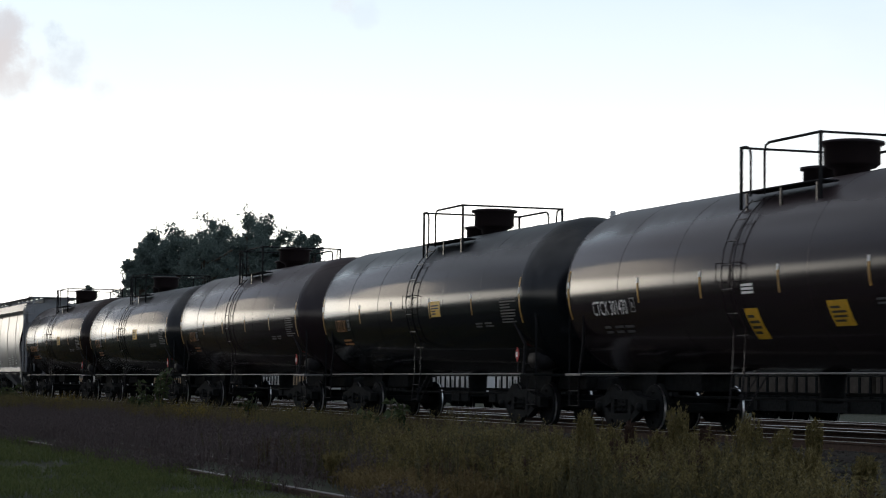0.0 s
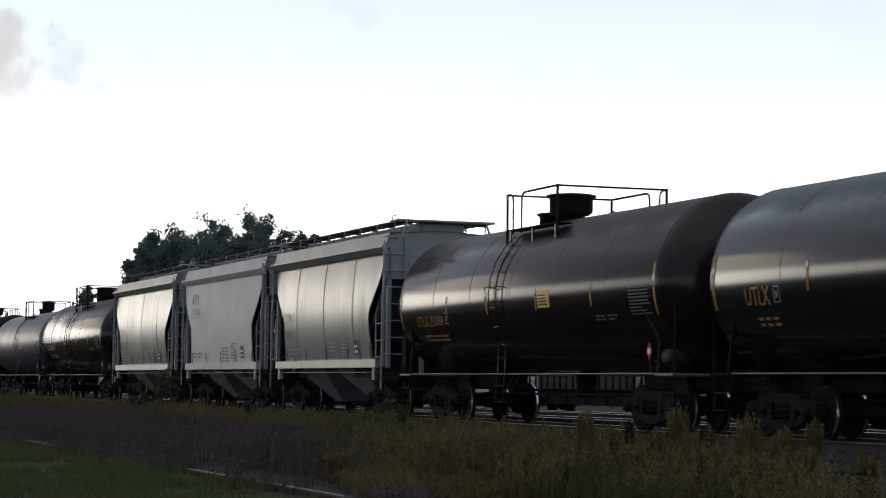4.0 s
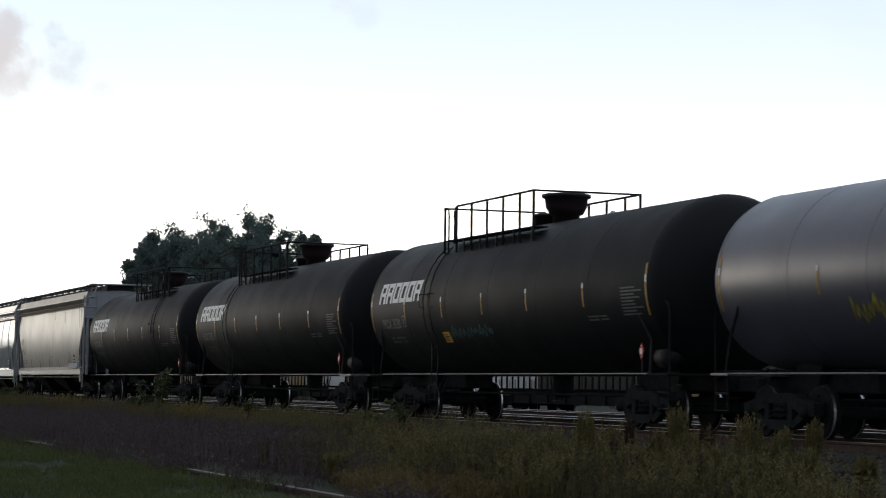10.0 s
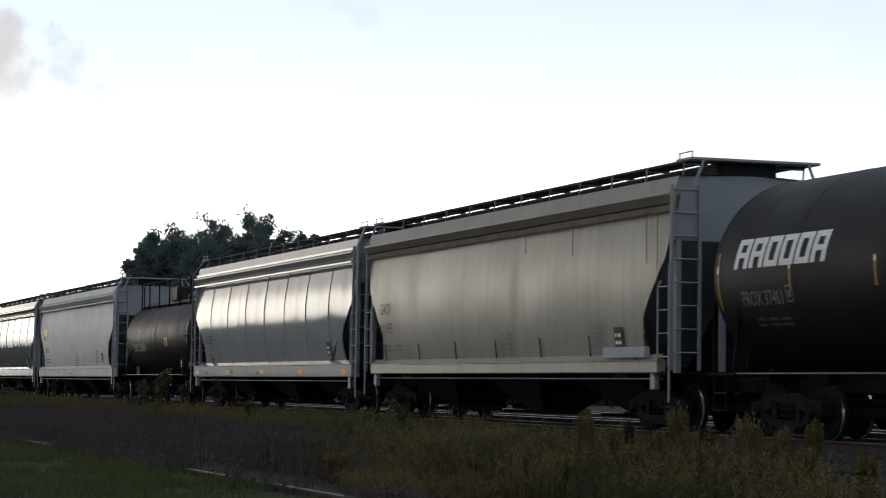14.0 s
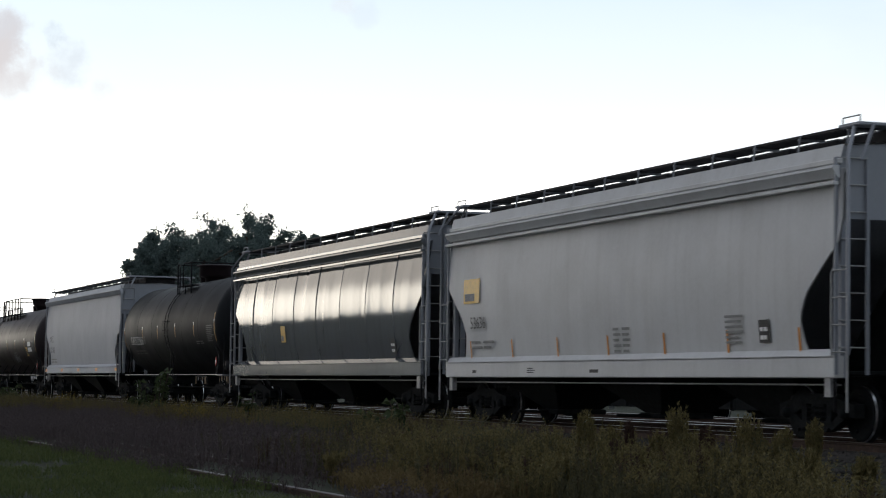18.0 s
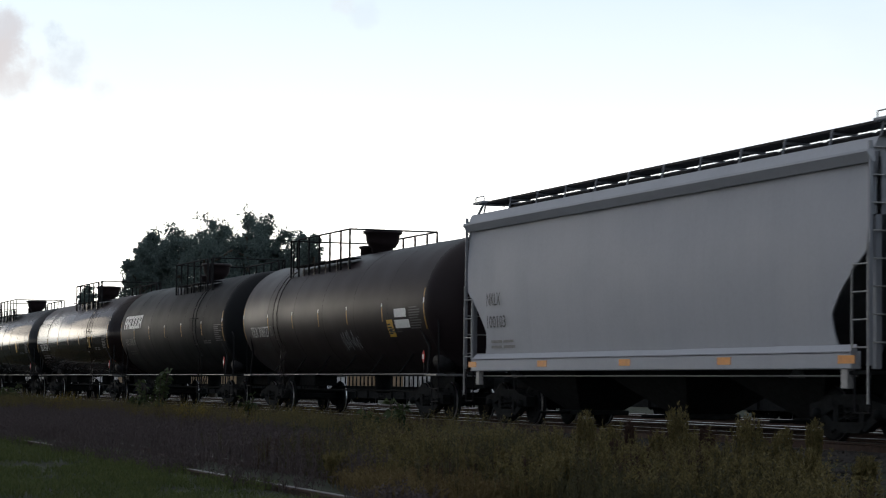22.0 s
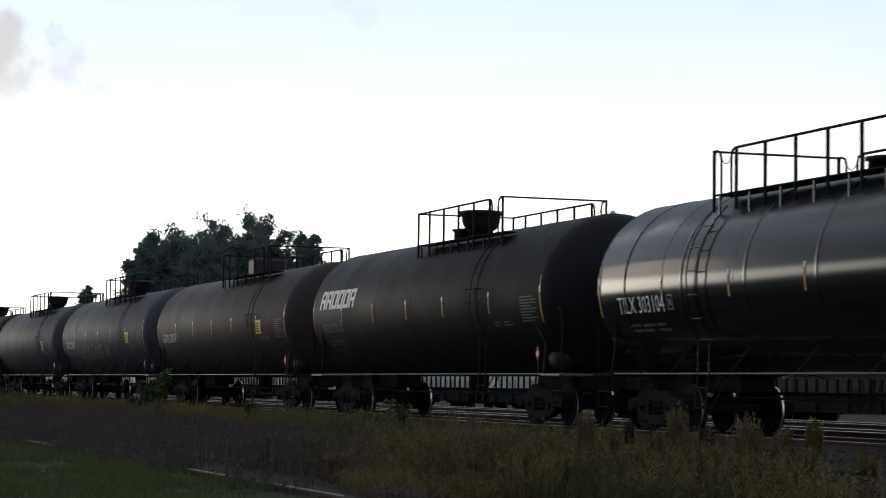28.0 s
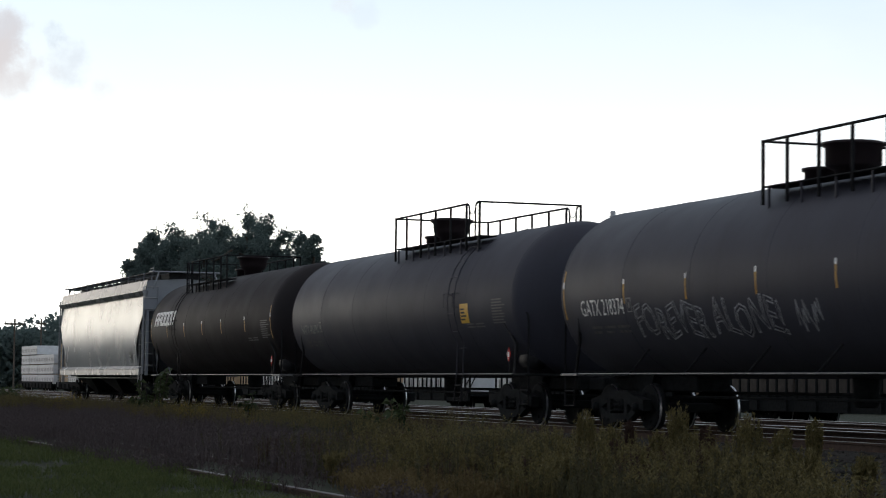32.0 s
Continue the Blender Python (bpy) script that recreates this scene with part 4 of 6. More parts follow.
        part("end_platform", G().box(min(xe - s_ * 0.8, xo), max(xe - s_ * 0.8, xo), -W_ + 0.05, W_ - 0.05, 1.0, 1.06, 0.01), M["under"], car)
        for y in (-0.5, 0.5):
            part("end_strut", G().box(xe - 0.04, xe + 0.04, y - 0.05, y + 0.05, 1.06, 3.32), M[ends], car)
        part("centre_sill", G().box(min(s_ * (h - 4.5), xo), max(s_ * (h - 4.5), xo), -0.32, 0.32, 0.72, 1.0, 0.02), M["under"], car)
        # roof crossover walk
        part("crossover_walk", G().box(xe - 0.3, xe + 0.3, -1.25, 1.25, walk_z - 0.05, walk_z, 0.01).tube([(xe + s_ * 0.3, -1.2, eave + 0.1), (xe + s_ * 0.3, -1.0, walk_z - 0.02)], 0.03, 5).tube([(xe + s_ * 0.3, 1.2, eave + 0.1), (xe + s_ * 0.3, 1.0, walk_z - 0.02)], 0.03, 5), M[ends], car)
        part("grab_rail", G().tube([(xe - 0.25, -1.2, walk_z), (xe - 0.25, -1.2, walk_z + 0.1), (xe + 0.25, -1.2, walk_z + 0.1), (xe + 0.25, -1.2, walk_z)], 0.012, 5), M["rail_white"], car)
    part("brake_wheel", G().lathe([(-0.03, 0.24), (-0.02, 0.28), (0.02, 0.28), (0.03, 0.24)], 18, "x", (h + 0.12, 0.55, 2.3)), M["under"], car)
    # roof, eave lips
    g = G()
    sec = [(-W_ + 0.04, eave), (-1.36, eave + (roof - eave) * 0.88), (-0.6, roof), (0, roof + 0.03), (0.6, roof), (1.36, eave + (roof - eave) * 0.88), (W_ - 0.04, eave)]
    n = len(sec)
    vs = [(x, y, z) for x in (-h, h) for y, z in sec]
    g.add(vs, [(k, k + 1, n + k + 1, n + k) for k in range(n - 1)])
    part("roof", g, M[mat], car)
    for s_ in (-1, 1):
        lip = [(W_ - 0.05, eave + 0.03), (W_ + 0.05, eave + 0.03), (W_ + 0.06, eave - 0.01), (W_ - 0.03, eave - 0.15), (W_ - 0.08, eave - 0.15)]
        g = G().add([(x, s_ * y, z) for x in (-h - 0.01, h + 0.01) for y, z in lip], [tuple(range(5)), tuple(range(9, 4, -1))] + [(k, 5 + k, 5 + (k + 1) % 5, (k + 1) % 5) for k in range(5)])
        part("eave_rail", g, M[mat], car)
        if ridges:
            part("side_ridge", G().box(-h, h, *sorted((s_ * (W_ - 0.05), s_ * (W_ + 0.05))), eave - 0.26, eave - 0.2, 0.01), M[mat], car)
            part("roof_ridge", G().box(-h, h, *sorted((s_ * (W_ - 0.12), s_ * (W_ - 0.02))), eave + 0.06, eave + 0.14, 0.01), M[mat], car)
        # running boards
        part("running_board", G().box(-h + 0.1, h - 0.1, *sorted((s_ * 0.7, s_ * 1.14)), walk_z - 0.06, walk_z - 0.01, 0.01), M["grime_bar"], car, "dark steel grating walkway")
        nb = round(length / 1.5)
        for k in range(nb + 1):
            x = -h + 0.25 + (length - 0.5) * k / nb
            part("board_bracket", G().tube([(x - 0.06, s_ * 1.17, eave + 0.14), (x + 0.06, s_ * 1.16, walk_z - 0.02)], 0.022, 4).box(x - 0.02, x + 0.02, *sorted((s_ * 0.7, s_ * 1.16)), walk_z - 0.1, walk_z - 0.062), M[bracket], car)
    nh = max(4, round(length / 1.55))
    for k in range(nh):
        x = -h + length * (k + 0.5) / nh
        part("roof_hatch", G().box(x - length / nh * 0.455, x + length / nh * 0.455, -0.56, 0.56, roof - 0.08, walk_z - 0.04, 0.03), M["grime_bar"] if bays > 2 else M[ends], car)
    # side sills
    for s_ in (-1, 1):
        e = h - (0.02 if full_sill else corner * 1.5)
        part("side_sill", G().box(-e, e, *sorted((s_ * (W_ - 0.16), s_ * (W_ + 0.015))), sill[0], sill[1], 0.015), M[mat], car)
        if bays > 2:
            y0, y1 = s_ * (W_ + 0.015), s_ * (yy(sill[1] + 0.1) - 0.005)
            led = [(-e, y0, sill[1] - 0.03), (e, y0, sill[1] - 0.03), (e, y0, sill[1]), (-e, y0, sill[1])]
            back = [(-e, y1, sill[1] - 0.03), (e, y1, sill[1] - 0.03), (e, y1, sill[1] + 0.1), (-e, y1, sill[1] + 0.1)]
            q = [(0, 1, 2, 3), (3, 2, 6, 7), (7, 6, 5, 4), (0, 4, 5, 1), (0, 3, 7, 4), (1, 5, 6, 2)]
            part("sill_ledge", G().add(led + back, q if s_ < 0 else [f[::-1] for f in q]), M[mat], car)
        for x in (-e + 0.25, e - 0.25):
            part("jacking_pad", G().box(x - 0.09, x + 0.09, *sorted((s_ * (W_ - 0.12), s_ * (W_ - 0.02))), sill[0] - 0.28, sill[0]), M["rail_white"], car)
        part("pipe", G().tube([(-e, s_ * (W_ - 0.1), sill[0] - 0.1), (e, s_ * (W_ - 0.1), sill[0] - 0.1)], 0.018, 5), M["bar"], car)
    for k in range(sill_marks):
        x = -h + 0.55 + k * (length - 1.2) / max(1, sill_marks - 1)
        part("reflector", G().box(x - 0.24, x + 0.24, -W_ - 0.02, -W_ - 0.014, sill[0] + 0.08, sill[0] + 0.2), M["orange"], car, "orange reflective strip")
    if full_sill:
        for k in range(3):
            me = bars_mesh(3 if k == 1 else 1, 0.5 if k else 0.3, 0.12, M["dark_mark"], 1, seed + k)
            for v in me.vertices:
                v.co = (-h + 1.7 + k * 3.1 + v.co.x, -W_ - 0.018, sill[0] + 0.09 + v.co.y)
            part("fine_print", me, None, car)
    # discharge hoppers
    for k in range(bays):
        x = (k - (bays - 1) / 2) * (length - 5.2) / max(1, bays - 0.6)
        bw = (length - 5.0) / bays / 2
        g = G()
        a = [(x - bw, -1.3, 1.15), (x + bw, -1.3, 1.15), (x + bw, 1.3, 1.15), (x - bw, 1.3, 1.15)]
        b = [(x - 0.32, -0.45, 0.3), (x + 0.32, -0.45, 0.3), (x + 0.32, 0.45, 0.3), (x - 0.32, 0.45, 0.3)]
        g.add(a + b, [(0, 4, 5, 1), (1, 5, 6, 2), (2, 6, 7, 3), (3, 7, 4, 0), (4, 7, 6, 5), (0, 1, 2, 3)])
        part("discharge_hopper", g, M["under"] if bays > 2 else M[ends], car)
        part("outlet_gate", G().box(x - 0.45, x + 0.45, -0.55, 0.55, 0.22, 0.32, 0.02).tube([(x, -1.2, 0.27), (x, -0.5, 0.27)], 0.03), M["under"], car)

    # markings on the near side
    def flat(me, x, z, lift=0.026):
        for v in me.vertices:
            zz = z + v.co.y
            v.co = (x + v.co.x, -yy(zz) - lift, zz)
        me.update()
        return me
    if text:
        part("lettering", flat(text_mesh(text, 0.26 * text_k, 0.195 * len(text) * text_k, M[text_mat], slant=0.25 if text_k > 1 else 0), -h + (1.3 if shape == "short" else 1.35 if shape == "straight" else 1.5 if shape == "round" else 1.2), text_z[0]), None, car)
    if text2:
        part("lettering", flat(text_mesh(text2, 0.25 * text_k, 0.175 * len(text2) * (0.5 + 0.5 * text_k), M[text_mat] if text_k == 1 else M["faded_mark"], slant=0.25 if text_k > 1 else 0), -h + (1.3 if shape == "short" else 1.35 if shape == "straight" else 1.5 if shape == "round" else 1.2), text_z[1]), None, car)
    if text or text2:
        part("fine_print", flat(bars_mesh(2, 1.4, 0.22, M["grey_mark"], 2, seed), -h + 1.5, 1.55), None, car)
    if strips:
        nst = 7 if length > 12 else 5
        for k in range(nst):
            x = -h + 1.4 + (length - 2.6) * k / (nst - 1)
            part("reflector", flat(panel_mesh(0.07, 0.42, M["under"] if strips == "dark" else M["orange"], "reflector"), x, 1.3), None, car)
        part("fine_print", flat(bars_mesh(6, 0.7, 0.5, M["grey_mark"], 1, seed + 3), h - 3.6, 1.5), None, car)
        part("fine_print", flat(bars_mesh(5, 0.8, 0.5, M["grey_mark"], 2, seed + 4), 0.4, 1.4), None, car)
    if panel:
        part("data_panel", flat(panel_mesh(0.36, 0.36, M["dark_mark"], "data_panel"), h - 2.45, 1.5), None, car, "black square data panel")
        part("fine_print", flat(bars_mesh(2, 0.26, 0.26, M["white_mark"], 2, seed), h - 2.4, 1.55, 0.032), None, car)
    if logo:
        part("logo_panel", flat(panel_mesh(logo[2], logo[3], M["yellow"], "logo_panel"), -h + logo[0], logo[1]), None, car, "yellow company panel")
        part("fine_print", flat(bars_mesh(1, logo[2] * 0.8, logo[3] * 0.6, M["grey_mark"], 1, seed), -h + logo[0] + 0.1 * logo[2], logo[1] + 0.1 * logo[3], 0.032), None, car)
    running_gear(car, half - 2.0, half)
    return car


# ---- ground, tracks ----
def smooth_noise(x, y, s_):
    return noise.noise(Vector((x * s_, y * s_, 3.7)))


def ground_sheet():
    ys = [(-3000, -0.6), (-300, -0.5), (-60, -0.5), (-8, -0.5), (2, -0.5), (5, -0.5), (6.2, -0.5), (7, -0.5), (8, -0.5), (9, -0.5), (10.5, -0.5), (12, -0.5), (13.2, -0.5), (14.4, -0.46), (15.2, -0.36), (15.9, -0.24),
          (16.4, -0.21), (17.75, -0.22), (19.4, -0.22), (21, -0.22), (24, -0.22), (28, -0.25), (30.5, -0.52), (36, -0.52), (38, -0.4), (60, -0.5), (150, -0.5), (600, -0.6), (3000, -0.8)]
    xs = [-4000, -1500, -600, -300, -200] + [-160 + 4 * k for k in range(20)] + [-80 + 1.2 * k for k in range(60)] + [0, 10, 30, 80, 300, 1500]
    g = G()
    for x in xs:
        for y, z in ys:
            d = 0.0 if 15.5 < y < 37 else 0.05 * smooth_noise(x, y, 0.35) + 0.03 * smooth_noise(x, y, 1.1)
            g.v.append((x, y, z + d))
    n = len(ys)
    g.f = [(i * n + j, (i + 1) * n + j, (i + 1) * n + j + 1, i * n + j + 1) for i in range(len(xs) - 1) for j in range(n - 1)]
    g.s = [True] * len(g.f)
    m, nt, b = mat_base("grassy_cinder_ground")
    big, fine = noise_tex(nt, 0.5, 5), noise_tex(nt, 9, 5)
    c1 = ramp(nt, big, [(0.35, (0.02, 0.032, 0.016)), (0.65, (0.032, 0.036, 0.022))])
    c2 = ramp(nt, fine, [(0.35, (0.017, 0.016, 0.012)), (0.7, (0.052, 0.048, 0.039))])
    c = mixc(nt, 0.45, c1, c2)
    nt.links.new(c, b.inputs["Base Color"])
    b.inputs["Roughness"].default_value = 0.95
    b.inputs["Specular IOR Level"].default_value = 0.15
    bump(nt, b, fine, 0.8, 0.05)
    tagged(solid("ground", g, m, "rough grassy cinder ground beside the railway", "ground", kind="structure"))


ground_sheet()


def ballast_bed(yc, z):
    g = G()
    ys = [(-2.3, -0.42), (-1.75, -0.2), (-1.3, -0.14), (1.3, -0.14), (1.75, -0.2), (2.3, -0.42)]
    xs = [-700, -400, -250] + [-180 + 2.0 * k for k in range(86)] + [40, 200]
    for x in xs:
        for y, dz in ys:
            g.v.append((x, yc + y, z + dz + 0.03 * smooth_noise(x, y + yc, 1.7)))
    n = len(ys)
    g.f = [(i * n + j, (i + 1) * n + j, (i + 1) * n + j + 1, i * n + j + 1) for i in range(len(xs) - 1) for j in range(n - 1)]
    g.s = [True] * len(g.f)
    return solid("ballast_bed", g, M["ballast"], "grey crushed-stone ballast bed under a track", "ballast", kind="structure")


def rail_mesh(x0, x1, mat, h=0.17):
    g = G()
    sec = [(-0.07, -h), (0.07, -h), (0.07, -h + 0.015), (0.01, -h + 0.035), (0.01, -0.045), (0.036, -0.035), (0.036, -0.008), (0.028, 0), (-0.028, 0), (-0.036, -0.008), (-0.036, -0.035), (-0.01, -0.045), (-0.01, -h + 0.035), (-0.07, -h + 0.015)]
    n = len(sec)
    vs = [(x, y, z) for x in (x0, x1) for y, z in sec]
    g.add(vs, [(k, (k + 1) % n, n + (k + 1) % n, n + k) for k in range(n)] + [tuple(range(n - 1, -1, -1)), tuple(range(n, 2 * n))])
    me = g.mesh("rail", M["rail_rust"])
    me.materials.append(mat)
    for p in me.polygons:
        if p.normal.z > 0.5 and p.center.z > -0.02:
            p.material_index = 1
    return me


def track(yc, z, name_label, x0=-700, x1=120, tie_x=(-130, -14), worn=True, ties=True):
    t = thing("railway_track", pose(0, yc, z), name_label, "railway track", kind="structure")
    me = rail_mesh(x0, x1, M["rail"] if worn else M["rail_dull"])
    for y in (-0.7535, 0.7535):
        part("rail", me, None, t, "steel rail with a bright worn head" if worn else "rusty steel rail", pose(0, y, 0))
    if ties:
        tm = G().box(-0.115, 0.115, -1.3, 1.3, -0.3, -0.165, 0.012).mesh("tie", M["tie"])
        rnd = random.Random(int(yc * 10))
        x = tie_x[0]
        while x < tie_x[1]:
            part("tie", tm, None, t, at=pose(x + rnd.uniform(-0.03, 0.03), rnd.uniform(-0.06, 0.06), rnd.uniform(-0.012, 0.0), 0, 0, rnd.uniform(-1.5, 1.5)))
            x += 0.53 if x > -90 else 1.06
    return t


for yc, z in ((17.75, 0.0), (22.05, 0.0), (27.0, 0.0), (33.0, -0.3)):
    ballast_bed(yc, z)
track(17.75, 0.0, "main railway track with bright worn rails on timber ties")
track(22.05, 0.0, "second railway track with bright worn rails", tie_x=(-110, -30))
track(27.0, 0.0, "yard track with dull rails", tie_x=(-100, -40), ties=True, worn=True)
track(33.0, -0.3, "yard track under parked lumber wagons", ties=False, worn=False)
track(7.7, -0.41, "disused siding sunk in grass and weeds", x0=-140, x1=20, tie_x=(-45, -12), worn=False)


# ---- loose mesh from arrays ----
def tri_object(name, verts, tris, mat, label, category, m=None, kind="stuff", parent=None):
    me = bpy.data.meshes.new(name)
    me.vertices.add(len(verts))
    me.vertices.foreach_set("co", np.ascontiguousarray(verts, dtype=np.float32).ravel())
    me.loops.add(len(tris) * 3)
    me.loops.foreach_set("vertex_index", np.ascontiguousarray(tris, dtype=np.int32).ravel())
    me.polygons.add(len(tris))
    me.polygons.foreach_set("loop_start", np.arange(0, len(tris) * 3, 3, dtype=np.int32))
    me.update(calc_edges=True)
    me.validate()
    me.materials.append(mat)
    ob = new(name, me)
    if parent:
        ob.parent = parent
        return tagged(ob, label)
    if m is not None:
        ob.matrix_basis = m
    return tagged(ob, label, category, kind=kind)


def leaves(rng, at, way, length, width, droop=0.3):
    """Leaf blades as two bent triangles each, from points along directions."""
    n = len(at)
    way = way / np.linalg.norm(way, axis=1, keepdims=True)
    side = np.cross(way, rng.normal(size=(n, 3)))
    side /= np.linalg.norm(side, axis=1, keepdims=True) + 1e-9
    L, Wd = length[:, None], width[:, None]
    mid = at + way * L * 0.5
    tip = at + way * L + np.array([0, 0, -1]) * L * droop
    v = np.stack([at, mid + side * Wd / 2, tip, mid - side * Wd / 2], 1).reshape(-1, 3)
    b = np.arange(n)[:, None] * 4
    t = np.concatenate([b + [0, 1, 2], b + [0, 2, 3]], 1).reshape(-1, 3)
    return v, t


def joined(pieces):
    vs, ts, o = [], [], 0
    for v, t in pieces:
        vs.append(v), ts.append(t + o)
        o += len(v)
    return np.concatenate(vs), np.concatenate(ts)


def ball(rng, n):
    v = rng.normal(size=(n, 3))
    return v / np.linalg.norm(v, axis=1, keepdims=True)


# ---- trees ----
def tree(px, py, height, spread, seed, label, leaf=0.3, clumps=124, per=80, low=0.2, mat="crown"):
    rng = np.random.default_rng(seed)
    t = thing("tree", pose(px, py, -0.5), label, "tree", "trees beyond the yard")
    g = G()
    tr = 0.025 * height
    lean = rng.uniform(-0.04, 0.04, 2) * height
    pts = [(lean[0] * k / 6, lean[1] * k / 6, height * 0.85 * k / 6) for k in range(7)]
    for k in range(6):
        g.tube([pts[k], pts[k + 1]], tr * (1 - 0.14 * k), 8, False)
    centres = []
    for k in range(20):
        h0 = height * rng.uniform(0.22, 0.75)
        a = rng.uniform(0, 2 * math.pi)
        ln = spread * rng.uniform(0.45, 0.95)
        base = Vector((lean[0] * h0 / height, lean[1] * h0 / height, h0))
        e = base + Vector((ln * math.cos(a), ln * math.sin(a), ln * rng.uniform(0.3, 0.9)))
        mid = base.lerp(e, 0.5) + Vector((0, 0, -0.08 * ln))
        g.tube([base, mid, e], tr * 0.28, 5, False)
        e.z = min(e.z, height * 0.93)
        if ln < spread * 0.8:
            centres.append(e)
    part("trunk", g, M["bark"], t)
    # clumps within an uneven rounded crown
    cl = []
    while len(cl) < clumps:
        d = ball(rng, 1)[0]
        r = rng.uniform(0.35, 1.0) ** 0.6
        z = height * (low + (1 - low) * (0.5 + 0.5 * d[2] * r))
        w = math.sin(math.pi * min(1, max(0.06, (z / height - low * 0.7) / (1.04 - low * 0.7)))) ** 0.6
        cl.append((d[0] * r * spread * w + lean[0], d[1] * r * spread * w + lean[1], z))
    cl = np.array(cl + [tuple(c) for c in centres])
    pcs = []
    for c in cl:
        s_ = rng.uniform(0.45, 1.0) * min(0.24 * spread, 0.72)
        n = int(per * rng.uniform(0.5, 1.2))
        d = ball(rng, n)
        p = c + d * s_ * rng.uniform(0.15, 1, (n, 1)) * np.array([1, 1, 0.75])
        way = d * 0.8 + np.array([0, 0, 0.5]) + rng.normal(size=(n, 3)) * 0.5
        pcs.append(leaves(rng, p, way, rng.uniform(0.7, 1.5, n) * leaf, rng.uniform(0.5, 0.9, n) * leaf, 0.15))
        # twigs that stick out, set with leaves on both sides
        k = 14
        d = ball(rng, k) + np.array([0, 0, 0.5])
        d /= np.linalg.norm(d, axis=1, keepdims=True)
        for j in range(5):
            pcs.append(leaves(rng, c + d * s_ * (0.8 + 0.13 * j), d + rng.normal(size=(k, 3)) * 0.6, np.full(k, leaf * 1.1), np.full(k, leaf * 0.42), 0.15))
    v, tr_ = joined(pcs)
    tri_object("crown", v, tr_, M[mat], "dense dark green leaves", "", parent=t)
    return t


def at_ray(deg, dist):
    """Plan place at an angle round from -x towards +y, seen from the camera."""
    return -dist * math.cos(radians(deg)), dist * math.sin(radians(deg))


def px_deg(x):
    return 19.627 - math.degrees(math.atan((784 - x) / 3900))


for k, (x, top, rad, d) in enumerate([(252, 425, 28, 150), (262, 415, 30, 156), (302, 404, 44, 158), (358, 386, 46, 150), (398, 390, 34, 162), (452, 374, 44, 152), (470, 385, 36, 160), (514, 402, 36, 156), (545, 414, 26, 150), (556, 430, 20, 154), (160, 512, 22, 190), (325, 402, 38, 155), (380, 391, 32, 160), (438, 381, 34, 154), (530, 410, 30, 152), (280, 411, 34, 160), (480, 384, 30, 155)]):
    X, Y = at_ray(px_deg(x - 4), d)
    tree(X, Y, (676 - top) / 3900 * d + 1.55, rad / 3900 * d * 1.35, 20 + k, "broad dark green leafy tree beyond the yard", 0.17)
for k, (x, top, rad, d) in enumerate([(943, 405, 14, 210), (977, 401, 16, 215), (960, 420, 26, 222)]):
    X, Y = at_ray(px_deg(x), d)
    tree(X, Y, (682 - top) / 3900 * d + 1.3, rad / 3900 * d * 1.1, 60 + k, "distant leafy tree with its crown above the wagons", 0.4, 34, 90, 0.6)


def far_woods(name, pts, hgt, seed, label, gap=0.07):
    """A strip of far wood: many small clumps of leaves along a line."""
    rng = np.random.default_rng(seed)
    pcs = []
    for (x0, y0), (x1, y1) in zip(pts[:-1], pts[1:]):
        ln = math.hypot(x1 - x0, y1 - y0)
        n = int(ln / (hgt * gap))
        for k in range(n):
            f = (k + rng.uniform(0, 1)) / n
            hh = hgt * (0.62 + 0.38 * noise.noise(Vector((x0 + (x1 - x0) * f, y0 + (y1 - y0) * f, seed)) * (1.1 / hgt)))
            c = np.array([x0 + (x1 - x0) * f + rng.normal() * hgt * 0.2, y0 + (y1 - y0) * f + rng.normal() * hgt * 0.2, -0.5])
            m = 110
            d = ball(rng, m)
            p = c + np.stack([d[:, 0] * hgt * 0.32, d[:, 1] * hgt * 0.32, hh * rng.uniform(0, 1, m) ** 0.8], 1)
            pcs.append(leaves(rng, p, d + [0, 0, 0.4], rng.uniform(0.6, 1.3, m) * hgt * 0.085, rng.uniform(0.5, 1, m) * hgt * 0.07, 0.1))
    v, t = joined(pcs)
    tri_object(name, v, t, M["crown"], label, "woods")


far_woods("distant_woods", [at_ray(px_deg(-260), 330), at_ray(px_deg(60), 310), at_ray(px_deg(150), 320)], 11.5, 5, "dark green woods at the far end of the yard", 0.02)
far_woods("roadside_woods", [(-900, -120), (-420, -75), (-200, -60), (-60, -58), (80, -62), (260, -100)], 9.0, 9, "belt of dark trees along the far side of the field", 0.35)

far_woods("yard_woods", [(-330, 70), (-230, 66), (-120, 62), (-30, 60)], 4.6, 12, "low dark scrub beyond the yard", 0.14)

